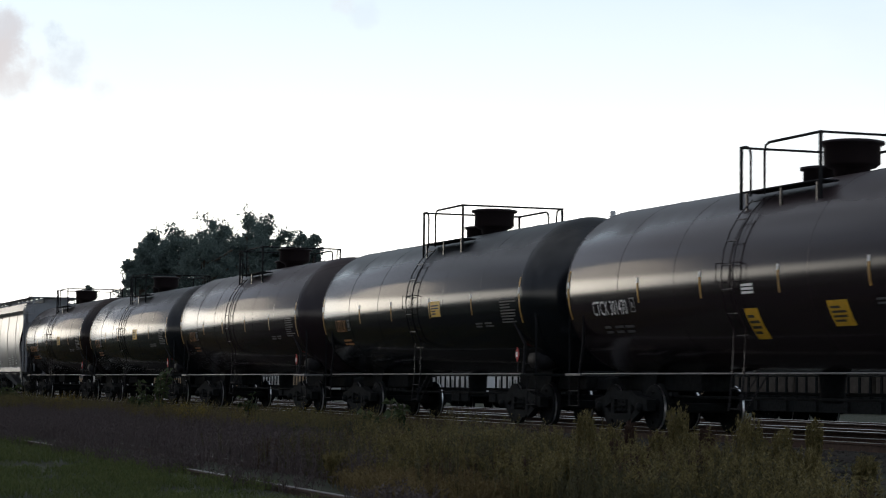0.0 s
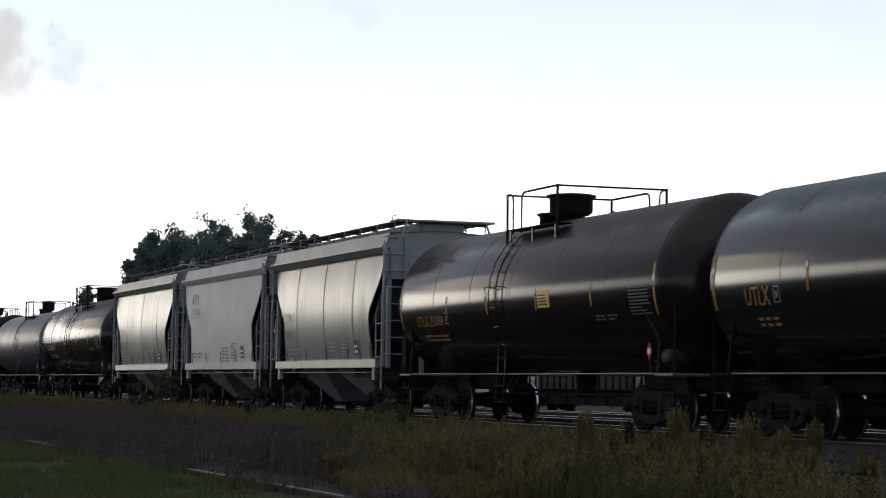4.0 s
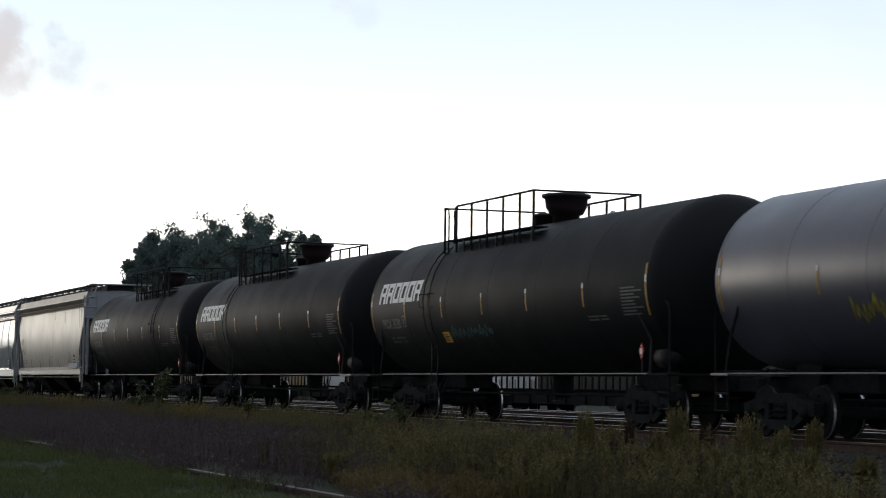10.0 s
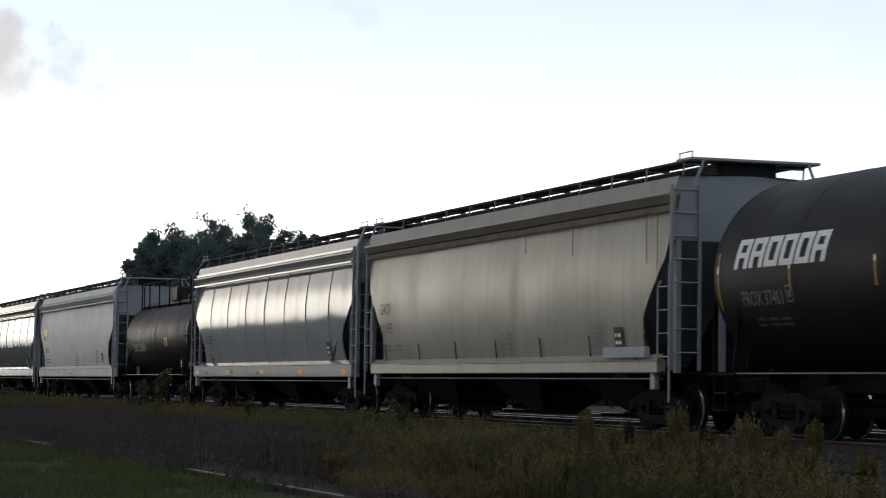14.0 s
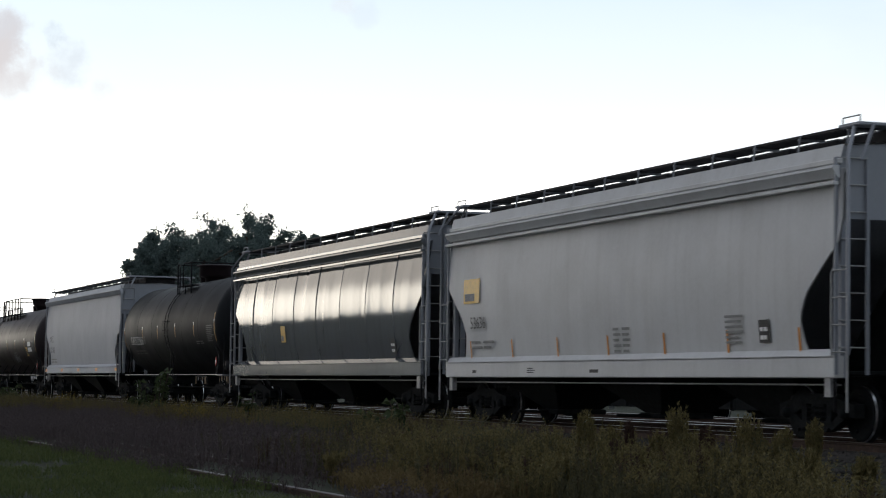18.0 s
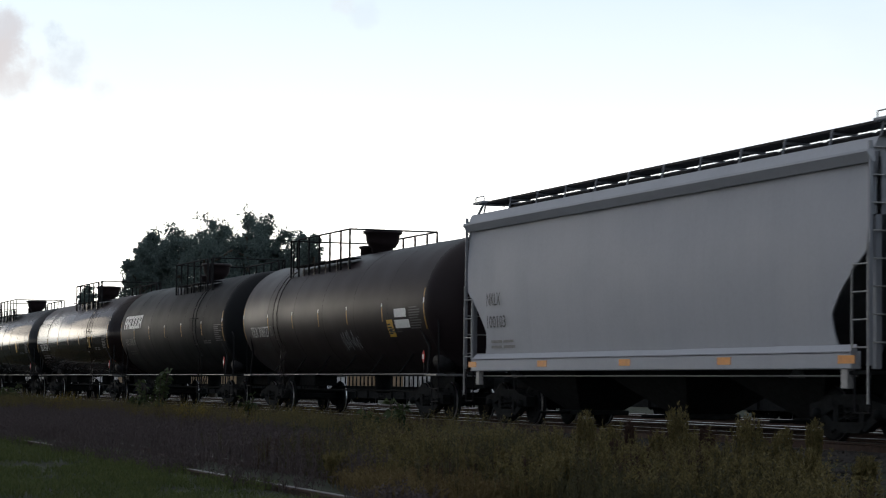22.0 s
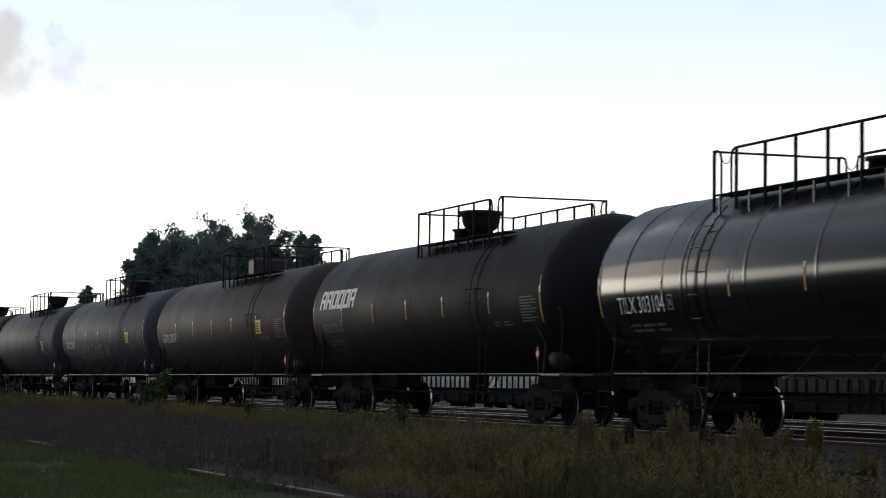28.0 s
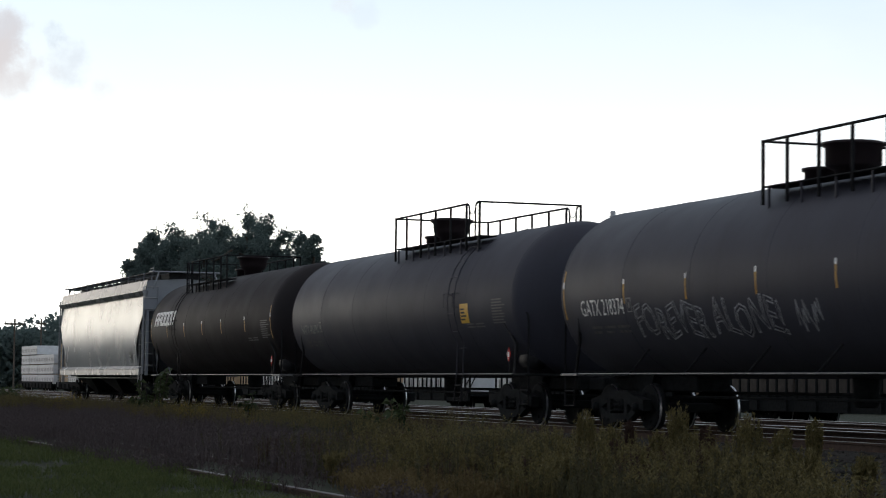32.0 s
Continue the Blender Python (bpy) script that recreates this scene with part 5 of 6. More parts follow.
# ---- weeds and grass ----
def weeds(name, n, region, hgt, seed, mat, label, leaf=(0.06, 0.012), nleaf=16, plume=0, plume_mat=None, stems=5, clump=0.12, keep=None, ground=-0.5, vary=0.5, thick=-0.2, roll=0.55):
    """Clumps of upright stems set with small leaves, some with feathery tops."""
    rng = np.random.default_rng(seed)
    x = rng.uniform(region[0], region[1], n)
    y = rng.uniform(region[2], region[3], n)
    dens = np.array([noise.noise(Vector((a * 0.5, b * 0.5, seed * 1.3))) for a, b in zip(x, y)])
    ok = dens > thick
    if keep is not None:
        ok &= keep(x, y)
    x, y, dens = x[ok], y[ok], dens[ok]
    h = hgt * (1 - vary + vary * rng.uniform(0, 1, len(x)) + roll * dens)
    x, y, h = np.repeat(x, stems), np.repeat(y, stems), np.repeat(h, stems) * rng.uniform(0.7, 1.05, len(x) * stems)
    n = len(x)
    base = np.stack([x + rng.normal(size=n) * clump, y + rng.normal(size=n) * clump, np.full(n, ground)], 1)
    lean = rng.normal(size=(n, 3)) * 0.12
    lean[:, 2] = 1
    pcs, plumes = [], []
    pcs.append(leaves(rng, base, lean, h, np.full(n, 0.012), 0.0))
    for k in range(nleaf):
        f = rng.uniform(0.12, 1.0, n)[:, None]
        p = base + lean * h[:, None] * f
        d = ball(rng, n) * [0.75, 0.75, 0.3] + [0, 0, 0.95]
        pcs.append(leaves(rng, p, d, leaf[0] * rng.uniform(0.6, 1.4, n) * (1.3 - 0.7 * f[:, 0]), np.full(n, leaf[1]), 0.25))
    for k in range(plume):
        f = rng.uniform(0.7, 1.05, n)[:, None]
        p = base + lean * h[:, None] * f
        d = ball(rng, n) * [1, 1, 0.4] + [0, 0, 0.8]
        plumes.append(leaves(rng, p, d, (0.03 + 0.16 * (1.05 - f[:, 0])) * rng.uniform(0.5, 1.2, n), np.full(n, 0.011), 0.15))
    v, t = joined(pcs)
    tri_object(name, v, t, M[mat], label, "weeds")
    if plumes:
        v, t = joined(plumes)
        tri_object("weed_plumes", v, t, M[plume_mat], "seed plumes of the weeds", "weeds")


def spires(name, rows, seed, mat, top_mat, label):
    """Tall bushy weeds: each a close column of leafy stems with a feathery rounded top."""
    rng = np.random.default_rng(seed)
    low, high = [], []
    for x, y, h, rad in rows:
        n = int(30 + 120 * rad)
        a, q = rng.uniform(0, 6.283, n), np.sqrt(rng.uniform(0, 1, n)) * rad
        base = np.stack([x + 0.65 * q * np.cos(a), y + 0.65 * q * np.sin(a), np.full(n, -0.5)], 1)
        hh = 1.04 * h * (1 - 0.14 * (q / rad) ** 2) * rng.uniform(0.8, 1.04, n)
        tip = np.stack([x + 1.1 * q * np.cos(a), y + 1.1 * q * np.sin(a), -0.5 + hh], 1)
        low.append(leaves(rng, base, tip - base, np.linalg.norm(tip - base, axis=1), np.full(n, 0.008), 0.0))
        for k in range(64):
            f = rng.uniform(0.1, 1.0, n)[:, None]
            d = ball(rng, n) * [0.6, 0.6, 0.3] + [0, 0, 1.0]
            (low if k < 30 else high).append(leaves(rng, base + (tip - base) * (f if k < 30 else 0.55 + 0.45 * f), d, rng.uniform(0.04, 0.085, n), rng.uniform(0.007, 0.013, n), 0.2))
    tri_object(name, *joined(low), M[mat], label, "weeds")
    tri_object("weed_plumes", *joined(high), M[top_mat], "feathery tops of the tall weeds", "weeds")


# the siding's near rail shows only here and there
bare = lambda x: (((x > -43.4) & (x < -40.8)) | ((x > -29.6) & (x < -26.8)) | ((x > -24.2) & (x < -21.0)))
off_rail = lambda x, y: ~((np.abs(y - 6.8) < 0.5) & bare(x))
open_ground = lambda x, y: ~((x > -24.5) & (y > 0.42 * -x + 2.7))
weeds("tall_weeds", 700, (-31, -14, 8.2, 13.0), 0.66, 1, "weed", "tall yellow-green weeds beside the track", (0.045, 0.011), 30, 20, "plume", 6, 0.12, vary=0.6, keep=open_ground, thick=-0.05, roll=0.8)
weeds("dark_weeds", 700, (-34, -14, 8.2, 13.4), 0.6, 51, "weed_dark", "dark green weeds beside the track", (0.055, 0.014), 34, 0, None, 6, 0.12, vary=0.6, keep=open_ground, thick=0.0, roll=0.8)
weeds("red_weeds", 420, (-34, -14, 8.2, 13.4), 0.56, 52, "rust_weed", "reddish-brown dry weeds beside the track", (0.045, 0.011), 26, 12, "rust_weed", 6, 0.12, vary=0.6, keep=open_ground, thick=0.05, roll=0.8)
spires("bushy_weeds", [(-24.8, 10.7, 0.97, 0.11), (-25.6, 11.4, 0.74, 0.1), (-24.0, 11.3, 0.73, 0.11), (-24.3, 11.7, 1.06, 0.13), (-26.0, 12.7, 0.71, 0.16), (-23.5, 12.2, 0.94, 0.19), (-23.9, 12.6, 0.69, 0.15),
                       (-23.7, 12.8, 0.77, 0.13), (-24.9, 13.9, 0.89, 0.11), (-21.9, 12.1, 0.59, 0.18), (-21.6, 12.7, 0.51, 0.14), (-24.0, 10.1, 0.58, 0.14)], 41, "weed", "plume", "tall bushy yellow-green weeds with feathery tops")
spires("bushy_weeds", [(-27.1, 10.3, 0.62, 0.16), (-28.3, 9.9, 0.5, 0.19), (-26.8, 11.1, 0.66, 0.15), (-25.0, 10.1, 0.55, 0.15), (-25.4, 9.2, 0.5, 0.15), (-23.2, 10.6, 0.58, 0.18), (-22.3, 11.2, 0.6, 0.19), (-29.5, 11.6, 0.6, 0.17),
                       (-31.2, 12.2, 0.6, 0.16), (-33.0, 12.6, 0.55, 0.18), (-25.9, 7.9, 0.42, 0.18), (-24.7, 8.2, 0.36, 0.2)], 42, "weed", "plume", "bushy olive weeds with feathery tops")
spires("reddish_weeds", [(-25.5, 11.6, 0.81, 0.06), (-25.1, 12.5, 0.8, 0.09), (-22.8, 10.2, 0.4, 0.14), (-23.9, 9.6, 0.42, 0.12), (-27.6, 11.9, 0.6, 0.1), (-24.4, 10.9, 0.62, 0.07)], 43, "rust_weed", "rust_weed", "reddish-brown seeding weeds")
column_rng = random.Random(77)
spires("bushy_weeds", [(column_rng.uniform(-27.5, -21.0), column_rng.uniform(8.9, 11.6), column_rng.uniform(0.34, 0.56), column_rng.uniform(0.09, 0.16)) for _ in range(34)], 44, "weed", "plume", "bushy yellow-brown weeds in close columns")
weeds("brown_grass", 420, (-29.0, -21.5, 6.9, 9.0), 0.34, 71, "straw", "yellow-brown seeding grass in front of the weeds", (0.09, 0.009), 8, 8, "straw", 7, 0.09, vary=0.6, keep=lambda x, y: y > 0.24 * -x + 1.75)
weeds("green_weeds", 1000, (-50, -27, 10.0, 13.8), 0.68, 2, "weed_green", "olive-green weeds beside the track", (0.045, 0.012), 22, 14, "plume", 5, 0.13, keep=lambda x, y: (y > 12.4) | (x > -32), thick=-0.1, roll=0.8)
weeds("dry_weeds", 4600, (-80, -25, 7.1, 12.6), 0.5, 3, "dry", "dull purple-brown dry weeds", (0.05, 0.01), 11, 6, "dry", 5, 0.14, keep=lambda x, y: ~((y < 7.6) & bare(x)) & ~((x > -28) & (y > 8.6)))
weeds("rail_grass", 500, (-60, -16, 6.45, 7.1), 0.26, 31, "dry", "dry grass along the sunken siding rail", (0.06, 0.007), 8, 4, "dry", 6, 0.07, keep=lambda x, y: ~bare(x))
weeds("trackside_weeds", 3800, (-130, -42, 12.6, 15.9), 0.72, 4, "weed", "green and brown weeds along the ballast edge", (0.08, 0.02), 8, 4, "plume", 4, 0.12)
weeds("trackside_dry_weeds", 1500, (-120, -34, 12.6, 15.6), 0.62, 32, "rust_weed", "reddish-brown dry weeds along the ballast edge", (0.06, 0.012), 10, 6, "dry", 4, 0.12)
weeds("far_weeds", 1600, (-170, -78, 7.5, 16.0), 0.7, 5, "weed", "weeds along the yard far off", (0.12, 0.03), 8, 0, None, 4, 0.2)
for k, (x, y) in enumerate(((-59.7, 13.8), (-58.2, 13.6), (-55.4, 14.3), (-50.2, 14.3), (-82.0, 14.3))):
    weeds("goldenrod", 26, (x - 1.1, x + 1.1, y - 0.35, y + 0.35), 0.78, 60 + k, "weed", "goldenrod in yellow bloom", (0.06, 0.013), 10, 14, "bloom", 5, 0.14)
weeds("grass", 13500, (-64, -10, 2.2, 7.0), 0.16, 7, "grass", "short rough yellow-green grass", (0.08, 0.008), 3, 0, None, 4, 0.06, off_rail, vary=0.7)


def sapling(x, y, h, seed):
    rng = np.random.default_rng(seed)
    t = thing("sapling", pose(x, y, -0.5), "green broad-leaved sapling among the weeds by the track", "sapling", "saplings by the track")
    g = G()
    pcs = []
    for k in range(4):
        a = rng.uniform(0, 6.28)
        tip = Vector((0.3 * h * math.cos(a) * rng.uniform(0.2, 1), 0.3 * h * math.sin(a) * rng.uniform(0.2, 1), h * rng.uniform(0.7, 1)))
        g.tube([(0, 0, 0), tip * 0.5 + Vector((0, 0, 0.1)), tip], 0.012, 5)
        n = 26
        f = rng.uniform(0.3, 1, n)[:, None]
        p = np.array(tip)[None] * f
        d = ball(rng, n) * [1, 1, 0.4] + [0, 0, 0.1]
        pcs.append(leaves(rng, p, d, rng.uniform(0.14, 0.26, n), rng.uniform(0.09, 0.14, n), 0.4))
    part("stem", g, M["bark"], t)
    v, tr_ = joined(pcs)
    tri_object("leaf_mass", v, tr_, M["sapling"], "broad green leaves", "", parent=t)


for k, (x, y, h) in enumerate([(-66.6, 14.5, 2.0), (-67.6, 14.4, 1.45), (-70.4, 14.6, 0.95), (-42.3, 14.2, 1.0), (-43.6, 14.0, 0.8), (-55.0, 14.4, 1.0), (-99, 15.0, 1.1), (-101.5, 14.8, 1.0), (-95, 14.4, 0.8)]):
    sapling(x, y, h, 90 + k)


def stones():
    rng = np.random.default_rng(33)
    pcs = []
    n = 9000
    x, y = rng.uniform(-60, -16, n), rng.uniform(14.3, 16.6, n)
    s_ = rng.uniform(0.02, 0.055, n)
    z = np.interp(y, [14.3, 15.2, 15.6, 16.1, 16.6], [-0.47, -0.36, -0.32, -0.2, -0.15]) + s_ * 0.4
    o = np.array([(1, 0, 0), (-1, 0, 0), (0, 1, 0), (0, -1, 0), (0, 0, 0.8), (0, 0, -0.8)], float)
    v = np.stack([x, y, z], 1)[:, None] + o[None] * s_[:, None, None] * rng.uniform(0.6, 1.3, (n, 6, 1)) + rng.normal(size=(n, 6, 3)) * 0.006
    f = np.array([(0, 2, 4), (2, 1, 4), (1, 3, 4), (3, 0, 4), (2, 0, 5), (1, 2, 5), (3, 1, 5), (0, 3, 5)])
    t = (np.arange(n)[:, None, None] * 6 + f[None]).reshape(-1, 3)
    tri_object("ballast_stones", v.reshape(-1, 3), t, M["stone"], "loose grey ballast stones along the track", "stones")


stones()


# ---- parked lumber wagons in the yard ----
def bundle_mesh(l, mat):
    return G().box(-l / 2, l / 2, -1.2, 1.2, 0.0, 0.8, 0.03).mesh("lumber_pack", M[mat])


def lumber_wagon(x, kinds, seed):
    car = thing("flat_wagon", pose(x, 33.0, -0.3), "dark parked flat wagon carrying lumber bundles", "flat wagon", "parked flat wagons")
    part("deck", G().box(-9, 9, -1.4, 1.4, 0.62, 0.78, 0.02), M["under"], car)
    for y in (-1.36, 1.36):
        part("side_sill", G().box(-9, 9, y - 0.05, y + 0.05, 0.42, 0.98, 0.01), M["under"], car)
    for k in range(10):
        xx = -8.1 + 1.8 * k
        part("stake_pocket", POCKET, None, car, at=pose(xx, 0, 0))
        for dx in (0.0, 0.62, 1.2) if x > -140 else ():
            part("stake", STAKE, None, car, at=pose(xx + dx, 0, 0))
    running_gear(car, 6.6, 9.9, False)
    rnd = random.Random(seed)
    for c in range(4):
        mt = kinds[c % len(kinds)]
        for r in range(4):
            if r == 3 and c in (2, 3):
                continue
            ob = new("lumber_pack", BUNDLES[mt])
            ob.matrix_basis = pose(x - 6.6 + 4.4 * c + rnd.uniform(-0.06, 0.06), 33.0 + rnd.uniform(-0.04, 0.04), 0.485 + 0.86 * r)
            tagged(ob, "white-wrapped bundle of lumber on a flat wagon" if mt == "wrap" else "bare sawn lumber bundle on a flat wagon", "lumber", "packs of lumber")
            for k in (-1.8, 1.8):
                part("bearer", BEARER, None, ob, at=pose(k, 0, 0))
            if mt == "wrap":
                for k in range(5):
                    part("print", PRINT, None, ob, at=pose(-1.9 + 0.86 * k, -1.205, 0.2))


BUNDLES = {"wrap": bundle_mesh(4.25, "wrap"), "lumber": bundle_mesh(4.25, "lumber"), "old_lumber": bundle_mesh(4.25, "old_lumber")}
BEARER = G().box(-0.08, 0.08, -1.15, 1.15, -0.05, 0.0).mesh("bearer", M["lumber"])
POCKET = G().box(-0.06, 0.06, -1.5, -1.41, 0.45, 0.8).mesh("stake_pocket", M["under"])
STAKE = G().box(-0.035, 0.035, -1.47, -1.415, 0.8, 1.7).mesh("stake", M["under"])
PRINT = G().box(0, 0.16, -0.004, 0, 0, 0.34).box(0.3, 0.4, -0.004, 0, 0.05, 0.3).mesh("print", M["grey_mark"])
for k, kinds in enumerate([("wrap", "wrap"), ("lumber", "wrap"), ("wrap", "lumber"), ("lumber", "lumber"), ("lumber", "wrap"), ("lumber", "lumber", "wrap", "wrap"), ("wrap", "old_lumber", "old_lumber", "lumber"), ("old_lumber", "old_lumber"), ("old_lumber", "old_lumber")]):
    lumber_wagon(-196.5 + 20.4 * k, kinds, k)


def utility_pole(x, y, h, arm):
    t = thing("utility_pole", pose(x, y, -0.5, 0, 0, 15), "weathered wooden utility pole with a crossarm", "utility pole", "utility poles")
    part("shaft", G().tube([(0, 0, 0), (0, 0, h * 0.5), (0, 0, h)], 0.1, 8), M["pole"], t)
    part("crossarm", G().box(-0.08, 0.08, -arm, arm, h - 0.7, h - 0.5), M["pole"], t)
    for k in (-1, -0.4, 0.4, 1):
        part("insulator", G().lathe([(0, 0.05), (0.12, 0.07), (0.2, 0.03)], 8, "z", (0, k * arm * 0.93, h - 0.5)), M["plant"], t)


X, Y = at_ray(px_deg(25), 250)
utility_pole(X, Y, 8.1, 1.2)
X, Y = at_ray(px_deg(72), 270)
utility_pole(X, Y, 8.7, 0.6)


def vent_stack():
    X, Y = at_ray(px_deg(1082), 130)
    h = (686 - 372) / 3900 * 130 + 1.2
    t = thing("vent_stack", pose(X, Y, -0.5), "pale steel vent stack with a ladder cage", "vent stack")
    part("stack_pipe", G().lathe([(0, 0.16), (h - 0.1, 0.16), (h, 0.13)], 14, "z"), M["plant"], t)
    part("cage", G().tube([(0.55, 0, h - 4), (0.55, 0, h - 0.3)], 0.03).tube([(-0.35, 0, h - 4), (-0.35, 0, h - 0.3)], 0.03).tube([(-0.5, 0, h - 0.3), (0.6, 0, h - 0.3)], 0.03).tube([(0.2, 0, h - 0.55), (0.6, 0, h - 0.55)], 0.02), M["plant"], t)


vent_stack()

# ---- the train ----
CARS = []
T = lambda *a, **k: CARS.append((tank_car(*a, **k), a[0]))
H = lambda *a, **k: CARS.append((hopper_car(*a, **k), a[0]))
gl = "glossy black tank wagon with a railed platform"
T(-31.5, 13.85, top=4.17, R=1.58, mat="plum", platform=(-0.6, 2.0), dome=0.9, text="CTCX 301470", text_w=1.5, text_h=0.27, yellow=((0.1, 1.57, 0.45, 0.56), (2.75, 1.72, 0.6, 0.42)), label="plum-black tank wagon with a railed platform and yellow notices", seed=1, white=((0.15, 2.28, 0.4, 0.04), (0.15, 2.34, 0.4, 0.04), (0.15, 2.4, 0.4, 0.04)))
T(-47.7, 13.85, mat="black_gloss", platform=(-0.2, 2.4), dome=1.25, text="UTLX", text_w=0.8, text_mat="gold_mark", yellow=((1.5, 2.28, 0.62, 0.34),), label=gl + " and one yellow notice", seed=2)
T(-64.05, 13.85, top=4.22, mat="plum", platform=(-0.86, 1.79), dome=1.03, text="UTLX", text_w=0.8, text_mat="gold_mark", marks=6, label="brown-black tank wagon with small yellow side reflectors", seed=3)
T(-80.1, 13.85, top=4.12, mat="black_gloss", platform=(-1.1, 1.55), dome=-0.45, text="UTLX", text_w=0.8, text_mat="gold_mark", yellow=((1.5, 2.28, 0.62, 0.36),), label=gl + " and one yellow notice", seed=4)
T(-96.1, 13.85, mat="brown", platform=(-1.2, 1.5), dome=-0.6, text="UTLX 250084", text_w=1.7, text_h=0.24, text_mat="gold_mark", marks=5, yellow=((1.5, 2.3, 0.6, 0.34),), label="brown-black tank wagon lettered in gold", seed=5)
H(-109.63, 10.1, mat="hop_grey", half=5.75, bays=2, text="FMSX", text2="1260", bulge=0.12, eave=4.06, sill=(1.17, 1.38), shape="short", label="short grey covered hopper wagon with roof walkways", seed=11, bracket="rail_white", quilt=0.6)
H(-120.8, 10.1, seams=0, mat="hop_light", half=5.6, bays=2, text="AOKX", text2="193994", text_z=(3.24, 2.78), text_k=1.35, eave=4.06, sill=(1.17, 1.38), shape="short", label="short pale grey covered hopper wagon with faded lettering", seed=12, bracket="rail_white", quilt=0.6)
H(-132.4, 10.1, mat="hop_grey", half=5.6, bays=2, text="TILX", text2="334802", bulge=0.12, eave=4.1, sill=(1.17, 1.38), shape="short", label="short grey covered hopper wagon streaked with grime", seed=13, bracket="rail_white", quilt=0.6)
T(-146.3, 13.5, top=4.15, mat="brown", platform=(-1.0, 1.6), dome=-0.2, text="UTLX 682657", text_w=1.7, text_h=0.24, text_mat="gold_mark", marks=6, ribs=1, label="brown-black tank wagon with a belt at mid-length", seed=6)
T(-162.1, 14.1, R=1.46, top=4.01, mat="grey_tank", platform=(-0.1, 2.2), w=0.95, dome=0.76, dome_kind="round", dome_r=0.3, marks=6, ribs=1, yellow=((1.2, 2.27, 0.72, 0.34),), label="mauve-grey tank wagon with a yellow notice and yellow scrawl", seed=7, scrawl=(("zigzag", -2.9, 1.75, 1.1, 0.5), ("zigzag", 2.2, 1.6, 1.2, 0.4)))
pl = "dull black long tank wagon with a white slanted company mark"
T(-179.4, 15.7, half=9.15, mat="black_matt", platform=(-3.8, 1.5), dome=0.39, dome_kind="bowl", logo=True, text="PROX 36286", text_w=1.3, text_h=0.24, text_mat="grey_mark", yellow=((-3.1, 1.72, 0.42, 0.26),), label=pl, seed=8, scrawl=(("zigzag", -2.6, 1.8, 2.6, 0.32),))
T(-197.7, 15.6, half=9.15, mat="black_matt", platform=(-4.0, 1.35), dome=0.2, dome_kind="bowl", logo=True, text="PROX 37051", text_w=1.3, text_h=0.24, text_mat="grey_mark", label=pl, seed=9)
T(-216.0, 15.6, half=9.15, mat="black_matt", platform=(-0.86, 4.57), dome=0.23, dome_kind="bowl", logo=True, text="PROX 37461", text_w=1.3, text_h=0.24, text_mat="grey_mark", marks=8, label=pl, seed=10)
H(-234.3, 17.2, seams=0, mat="hop_cream", half=9.1, text="GACX", text2="11195", sill=(1.03, 1.26), strips="dark", bulge=0.12, eave=4.1, label="rust-streaked cream covered hopper wagon", seed=14)
part("sill_box", G().box(5.95, 7.75, -1.6, -1.49, 1.3, 1.49, 0.01), M["hop_white"], CARS[-1][0], "pale steel box at the end of the side sill")
# brown strip: rust, with the shadow of the eave painted into it
part("rust_shade_band", G().box(-8.5, 8.5, -1.515, -1.5, 3.8, 3.9), M["rust"], CARS[-1][0], "brown rust band under the eave with its shade painted in")
for k, (x, z, l) in enumerate(((8.05, 3.75, 1.3), (7.6, 3.75, 0.8), (7.2, 1.3, 0.28), (4.3, 3.75, 0.5), (1.9, 3.75, 0.35), (7.9, 1.2, 0.22))):
    part("rust_streak", G().box(x, x + 0.02 + 0.01 * (k % 3), -1.512, -1.504, z - l, z), M["rust"], CARS[-1][0])
H(-252.5, 17.05, seams=2, mat="hop_gloss", half=9.1, sill=(0.95, 1.28), ridges=True, full_sill=True, strips="", text2="62357", shape="round", bulge=0.19, quilt=1.0, label="glossy grey covered hopper wagon with rippled sides", seed=15, sill_marks=5)
T(-267.6, 9.8, R=1.37, top=3.72, pz=3.5, rail_up=0.86, hatch_ladder=False, half=6.05, mat="black", platform=(-4.6, 4.6), w=0.88, dome=-0.9, dome_kind="box", text="SHPX 203853", text_w=2.0, marks=5, ribs=1, yellow=((1.4, 2.0, 0.5, 0.3),), label="short brown-black tank wagon with full-length railings", seed=16)
for x0, x1, z0, z1, mt in ((1.5, 3.3, 3.6, 4.0, "pale_housing"), (0.6, 1.3, 3.6, 3.9, "black"), (-1.7, -1.05, 3.6, 3.95, "pale_housing")):
    part("valve_housing", G().box(x0, x1, -0.42, 0.42, z0, z1, 0.14), M[mt], CARS[-1][0], "valve housing on the tank top")
for k in range(5):
    x = -4.2 + 2.05 * k
    part("lamp_bracket", G().box(x - 0.06, x + 0.06, 0.82, 0.94, 4.28, 4.4, 0.02), M["rail_black"], CARS[-1][0])
H(-282.9, 16.9, seams=0, mat="hop_light", half=9.1, text2="53636", sill=(0.95, 1.28), ridges=True, full_sill=True, logo=(1.1, 2.51, 0.95, 0.52), strips="orange", shape="round", bulge=0.1, label="pale grey covered hopper wagon with a yellow company panel", seed=17)
H(-301.6, 17.2, seams=2, mat="hop_dark", half=9.1, sill=(0.98, 1.3), ridges=True, full_sill=True, logo=(5.2, 1.9, 0.45, 0.45), strips="", shape="round", bulge=0.18, quilt=1.0, label="glossy dark grey covered hopper wagon with rippled sides", seed=18)
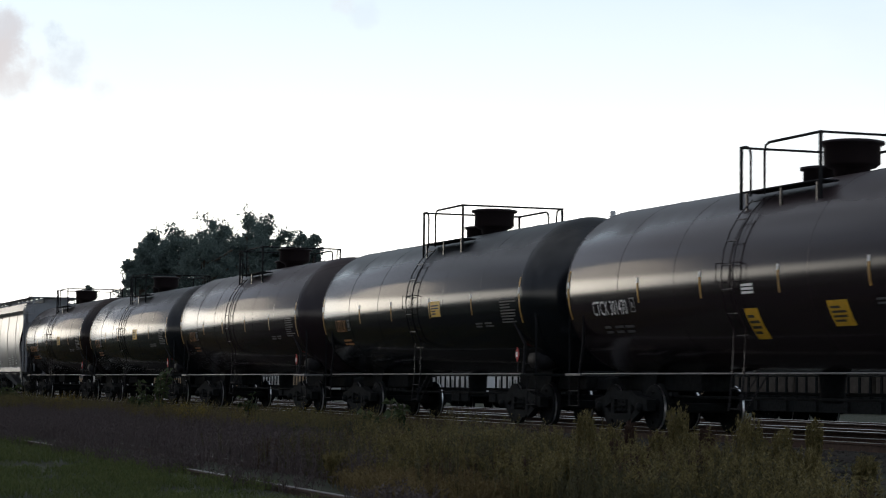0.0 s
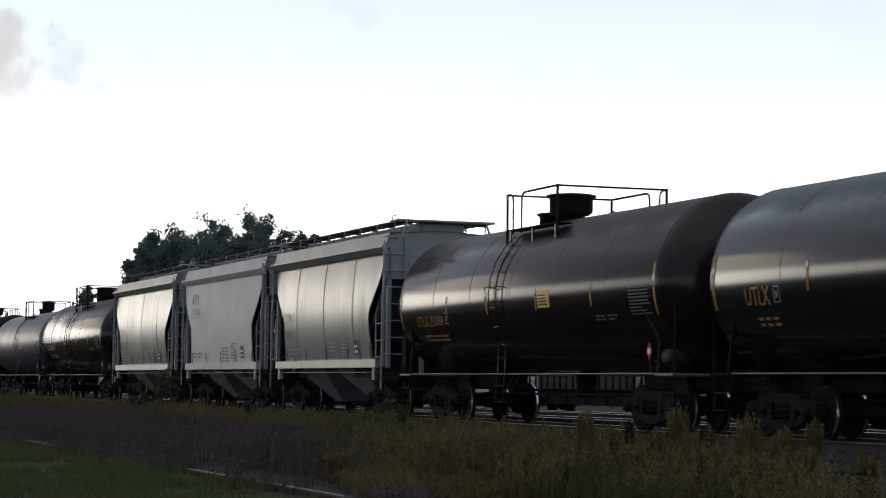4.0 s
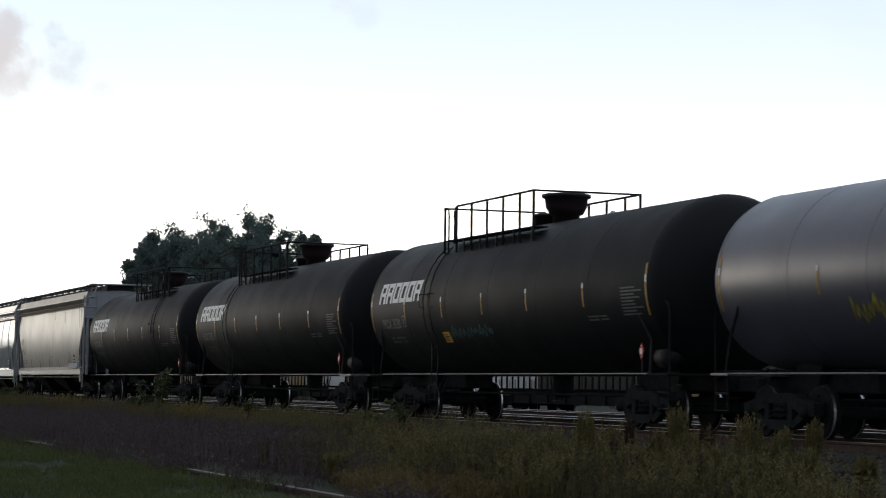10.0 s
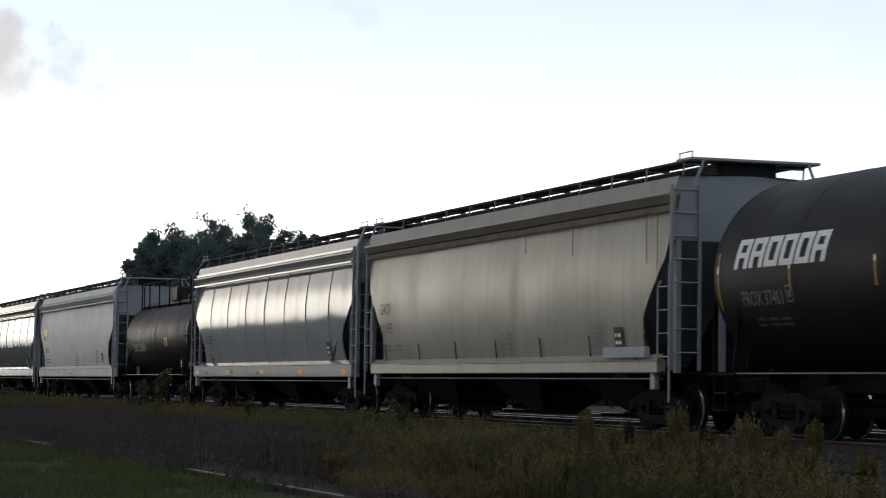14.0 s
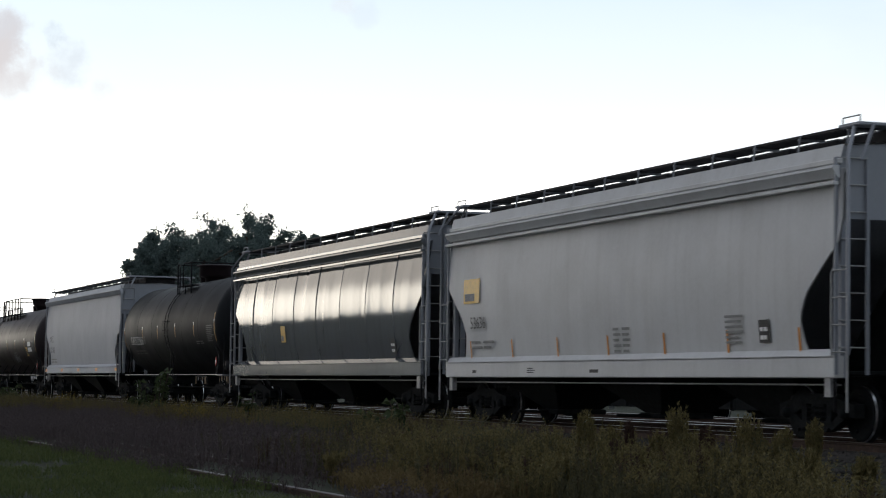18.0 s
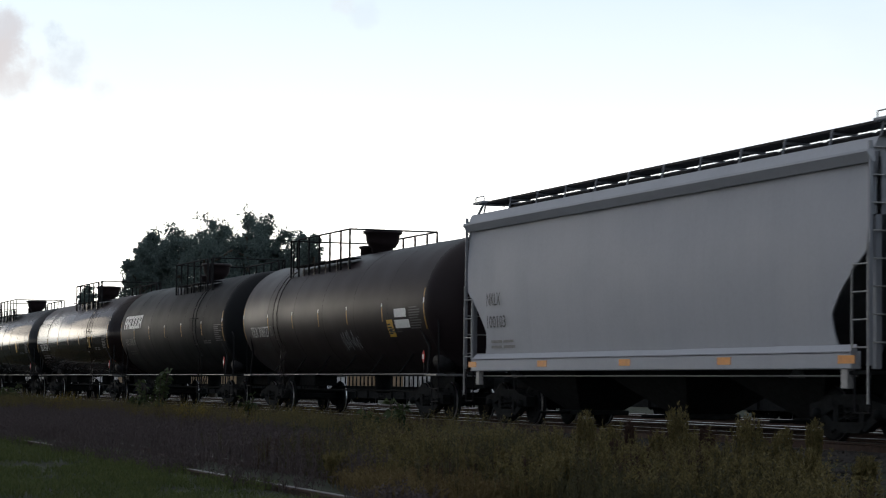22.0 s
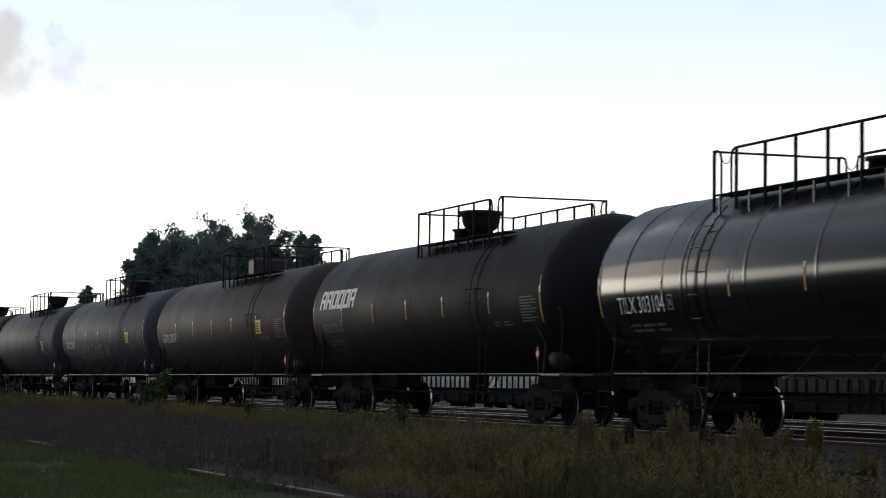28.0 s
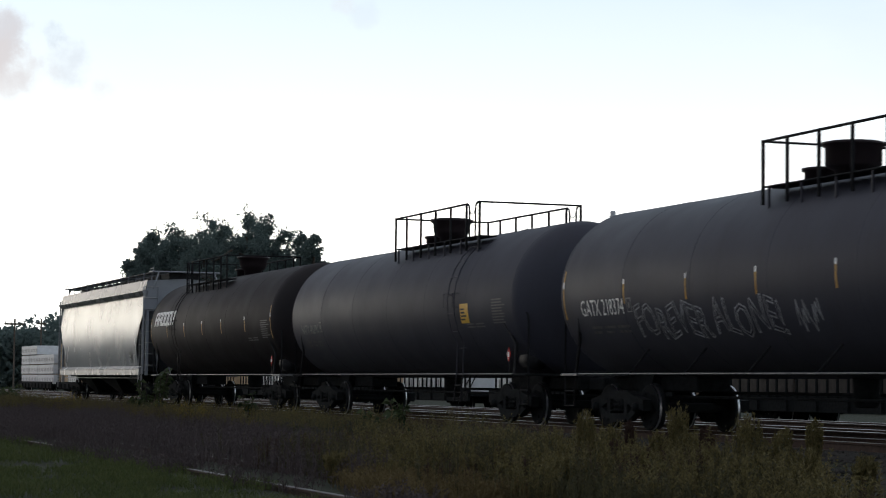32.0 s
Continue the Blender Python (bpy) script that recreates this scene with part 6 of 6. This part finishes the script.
T(-319.2, 13.9, mat="black_matt", platform=(-0.1, 1.87), dome=0.37, dome_r=0.54, text="GATX 221810", text_w=2.0, marks=6, half=8.2, label="black tank wagon with short yellow side reflectors", seed=19)
H(-335.8, 16.75, mat="hop_white", half=9.0, text="NKLX", text2="100103", sill=(1.08, 1.34), eave=4.2, strips="", shape="straight", bulge=0.1, seams=0, label="clean white covered hopper wagon", seed=20, sill_marks=5, panel=False)
T(-354.6, 16.2, half=9.3, mat="black", platform=(-4.5, 1.0), dome=0.07, dome_kind="bowl", text="TILX 308727", text_w=1.9, marks=7, braces=True, yellow=((5.25, 1.9, 0.45, 0.42),), label="long black tank wagon with side reflectors and chalk scrawl", seed=21, white=((5.9, 2.34, 0.85, 0.2), (5.85, 2.09, 1.05, 0.2)), scrawl=(("zigzag", 1.3, 1.6, 1.4, 0.6),))
T(-373.0, 15.6, half=9.2, mat="black_matt", platform=(-0.5, 4.7), dome=0.36, dome_kind="bowl", logo=True, text="PROX 35748", text_w=1.3, text_h=0.24, text_mat="grey_mark", marks=7, label=pl, seed=22)
T(-391.6, 16.4, top=4.15, pz=4.01, half=9.35, mat="brown", platform=(-0.8, 4.8), dome=0.1, dome_kind="bowl", text="TILX 309504", text_w=1.9, marks=7, braces=True, yellow=((4.1, 2.1, 0.42, 0.42),), label="long black tank wagon with yellow side reflectors", seed=23)
T(-410.4, 16.1, top=4.15, pz=4.01, half=9.35, mat="black_gloss", platform=(-4.2, 1.4), dome=0.33, dome_kind="bowl", text="TILX 303104", text_w=1.9, marks=7, ribs=7, braces=True, yellow=((4.1, 2.1, 0.42, 0.42),), label="long glossy black tank wagon with belts round its shell", seed=24)
T(-429.1, 15.8, half=9.3, mat="black_matt", platform=(-0.7, 4.7), dome=0.27, dome_kind="bowl", logo=True, text="PROX 37191", text_w=1.3, text_h=0.24, text_mat="grey_mark", marks=7, label=pl, seed=25)
T(-447.9, 16.25, top=4.15, pz=4.01, half=9.35, mat="plum_matt", platform=(-0.6, 5.0), dome=0.27, dome_kind="box", text="GATX 218137", text_w=1.9, marks=8, braces=True, yellow=((4.95, 2.18, 0.6, 0.4),), label="long black tank wagon with yellow side reflectors", seed=26)
T(-466.6, 16.3, top=4.15, pz=4.01, half=9.35, mat="slate", platform=(-0.9, 4.7), dome=-0.1, dome_kind="round", text="GATX 218374", text_w=1.9, marks=8, braces=True, yellow=((4.9, 2.18, 0.6, 0.4),), label="long black tank wagon with pale spray-painted words", seed=27, scrawl=(("FOREVER ALONE!", -5.0, 1.6, 5.3, 0.75), ("zigzag", 0.75, 1.65, 0.9, 0.55)))
T(-485.5, 16.2, top=4.15, pz=4.01, half=9.35, mat="slate", platform=(-0.6, 5.1), dome=0.07, dome_kind="bowl", text="NATX 400991", text_w=1.5, text_h=0.24, text_mat="grey_mark", marks=0, yellow=((5.05, 2.1, 0.5, 0.42),), label="long black tank wagon with a yellow notice", seed=28)
T(-503.8, 15.9, half=9.2, mat="brown_matt", platform=(-4.3, 1.1), dome=-0.18, dome_kind="bowl", logo=True, marks=7, text="", label=pl, seed=29)
H(-522.2, 17.3, seams=0, bulge=0.12, mat="hop_dull", half=9.1, sill=(1.0, 1.24), eave=4.0, strips="", text2="", label="grey covered hopper wagon at the end of the train", seed=30)

TRAVEL = [(0.0, 0.0), (2.5, 34.3), (5.0, 68.3), (7.5, 102.5), (10.0, 136.75), (12.0, 164.2), (14.5, 198.5), (17.0, 232.55), (19.5, 266.05), (22.0, 299.93), (24.5, 333.95), (27.0, 367.9), (29.5, 402.0), (32.0, 436.15)]


def motions():
    for car, x in CARS:
        walk(car, [(t, pose(x + s_, 17.75, 0)) for t, s_ in TRAVEL])
    # every wheelset rolls as far as the train has gone, while its wagon is near
    ts, ds = zip(*TRAVEL)
    where = {car.name: x for car, x in CARS}
    for w, dx in WHEELSETS:
        top = w
        while top.parent:
            top = top.parent
        x = where[top.name]
        near = [k for k in range(0, 32 * FPS + 1) if -175 < x + float(np.interp(k / FPS, ts, ds)) < -10]
        rows = [(k / FPS, math.degrees(float(np.interp(k / FPS, ts, ds)) / WHEEL_R)) for k in near]
        if near[0] > 0:
            rows.insert(0, (0.0, rows[0][1]))
        if near[-1] < 32 * FPS:
            rows.append((32.0, rows[-1][1]))
        walk(w, [(t, pose(dx, 0, WHEEL_R, 0, a, 0)) for t, a in rows])


motions()
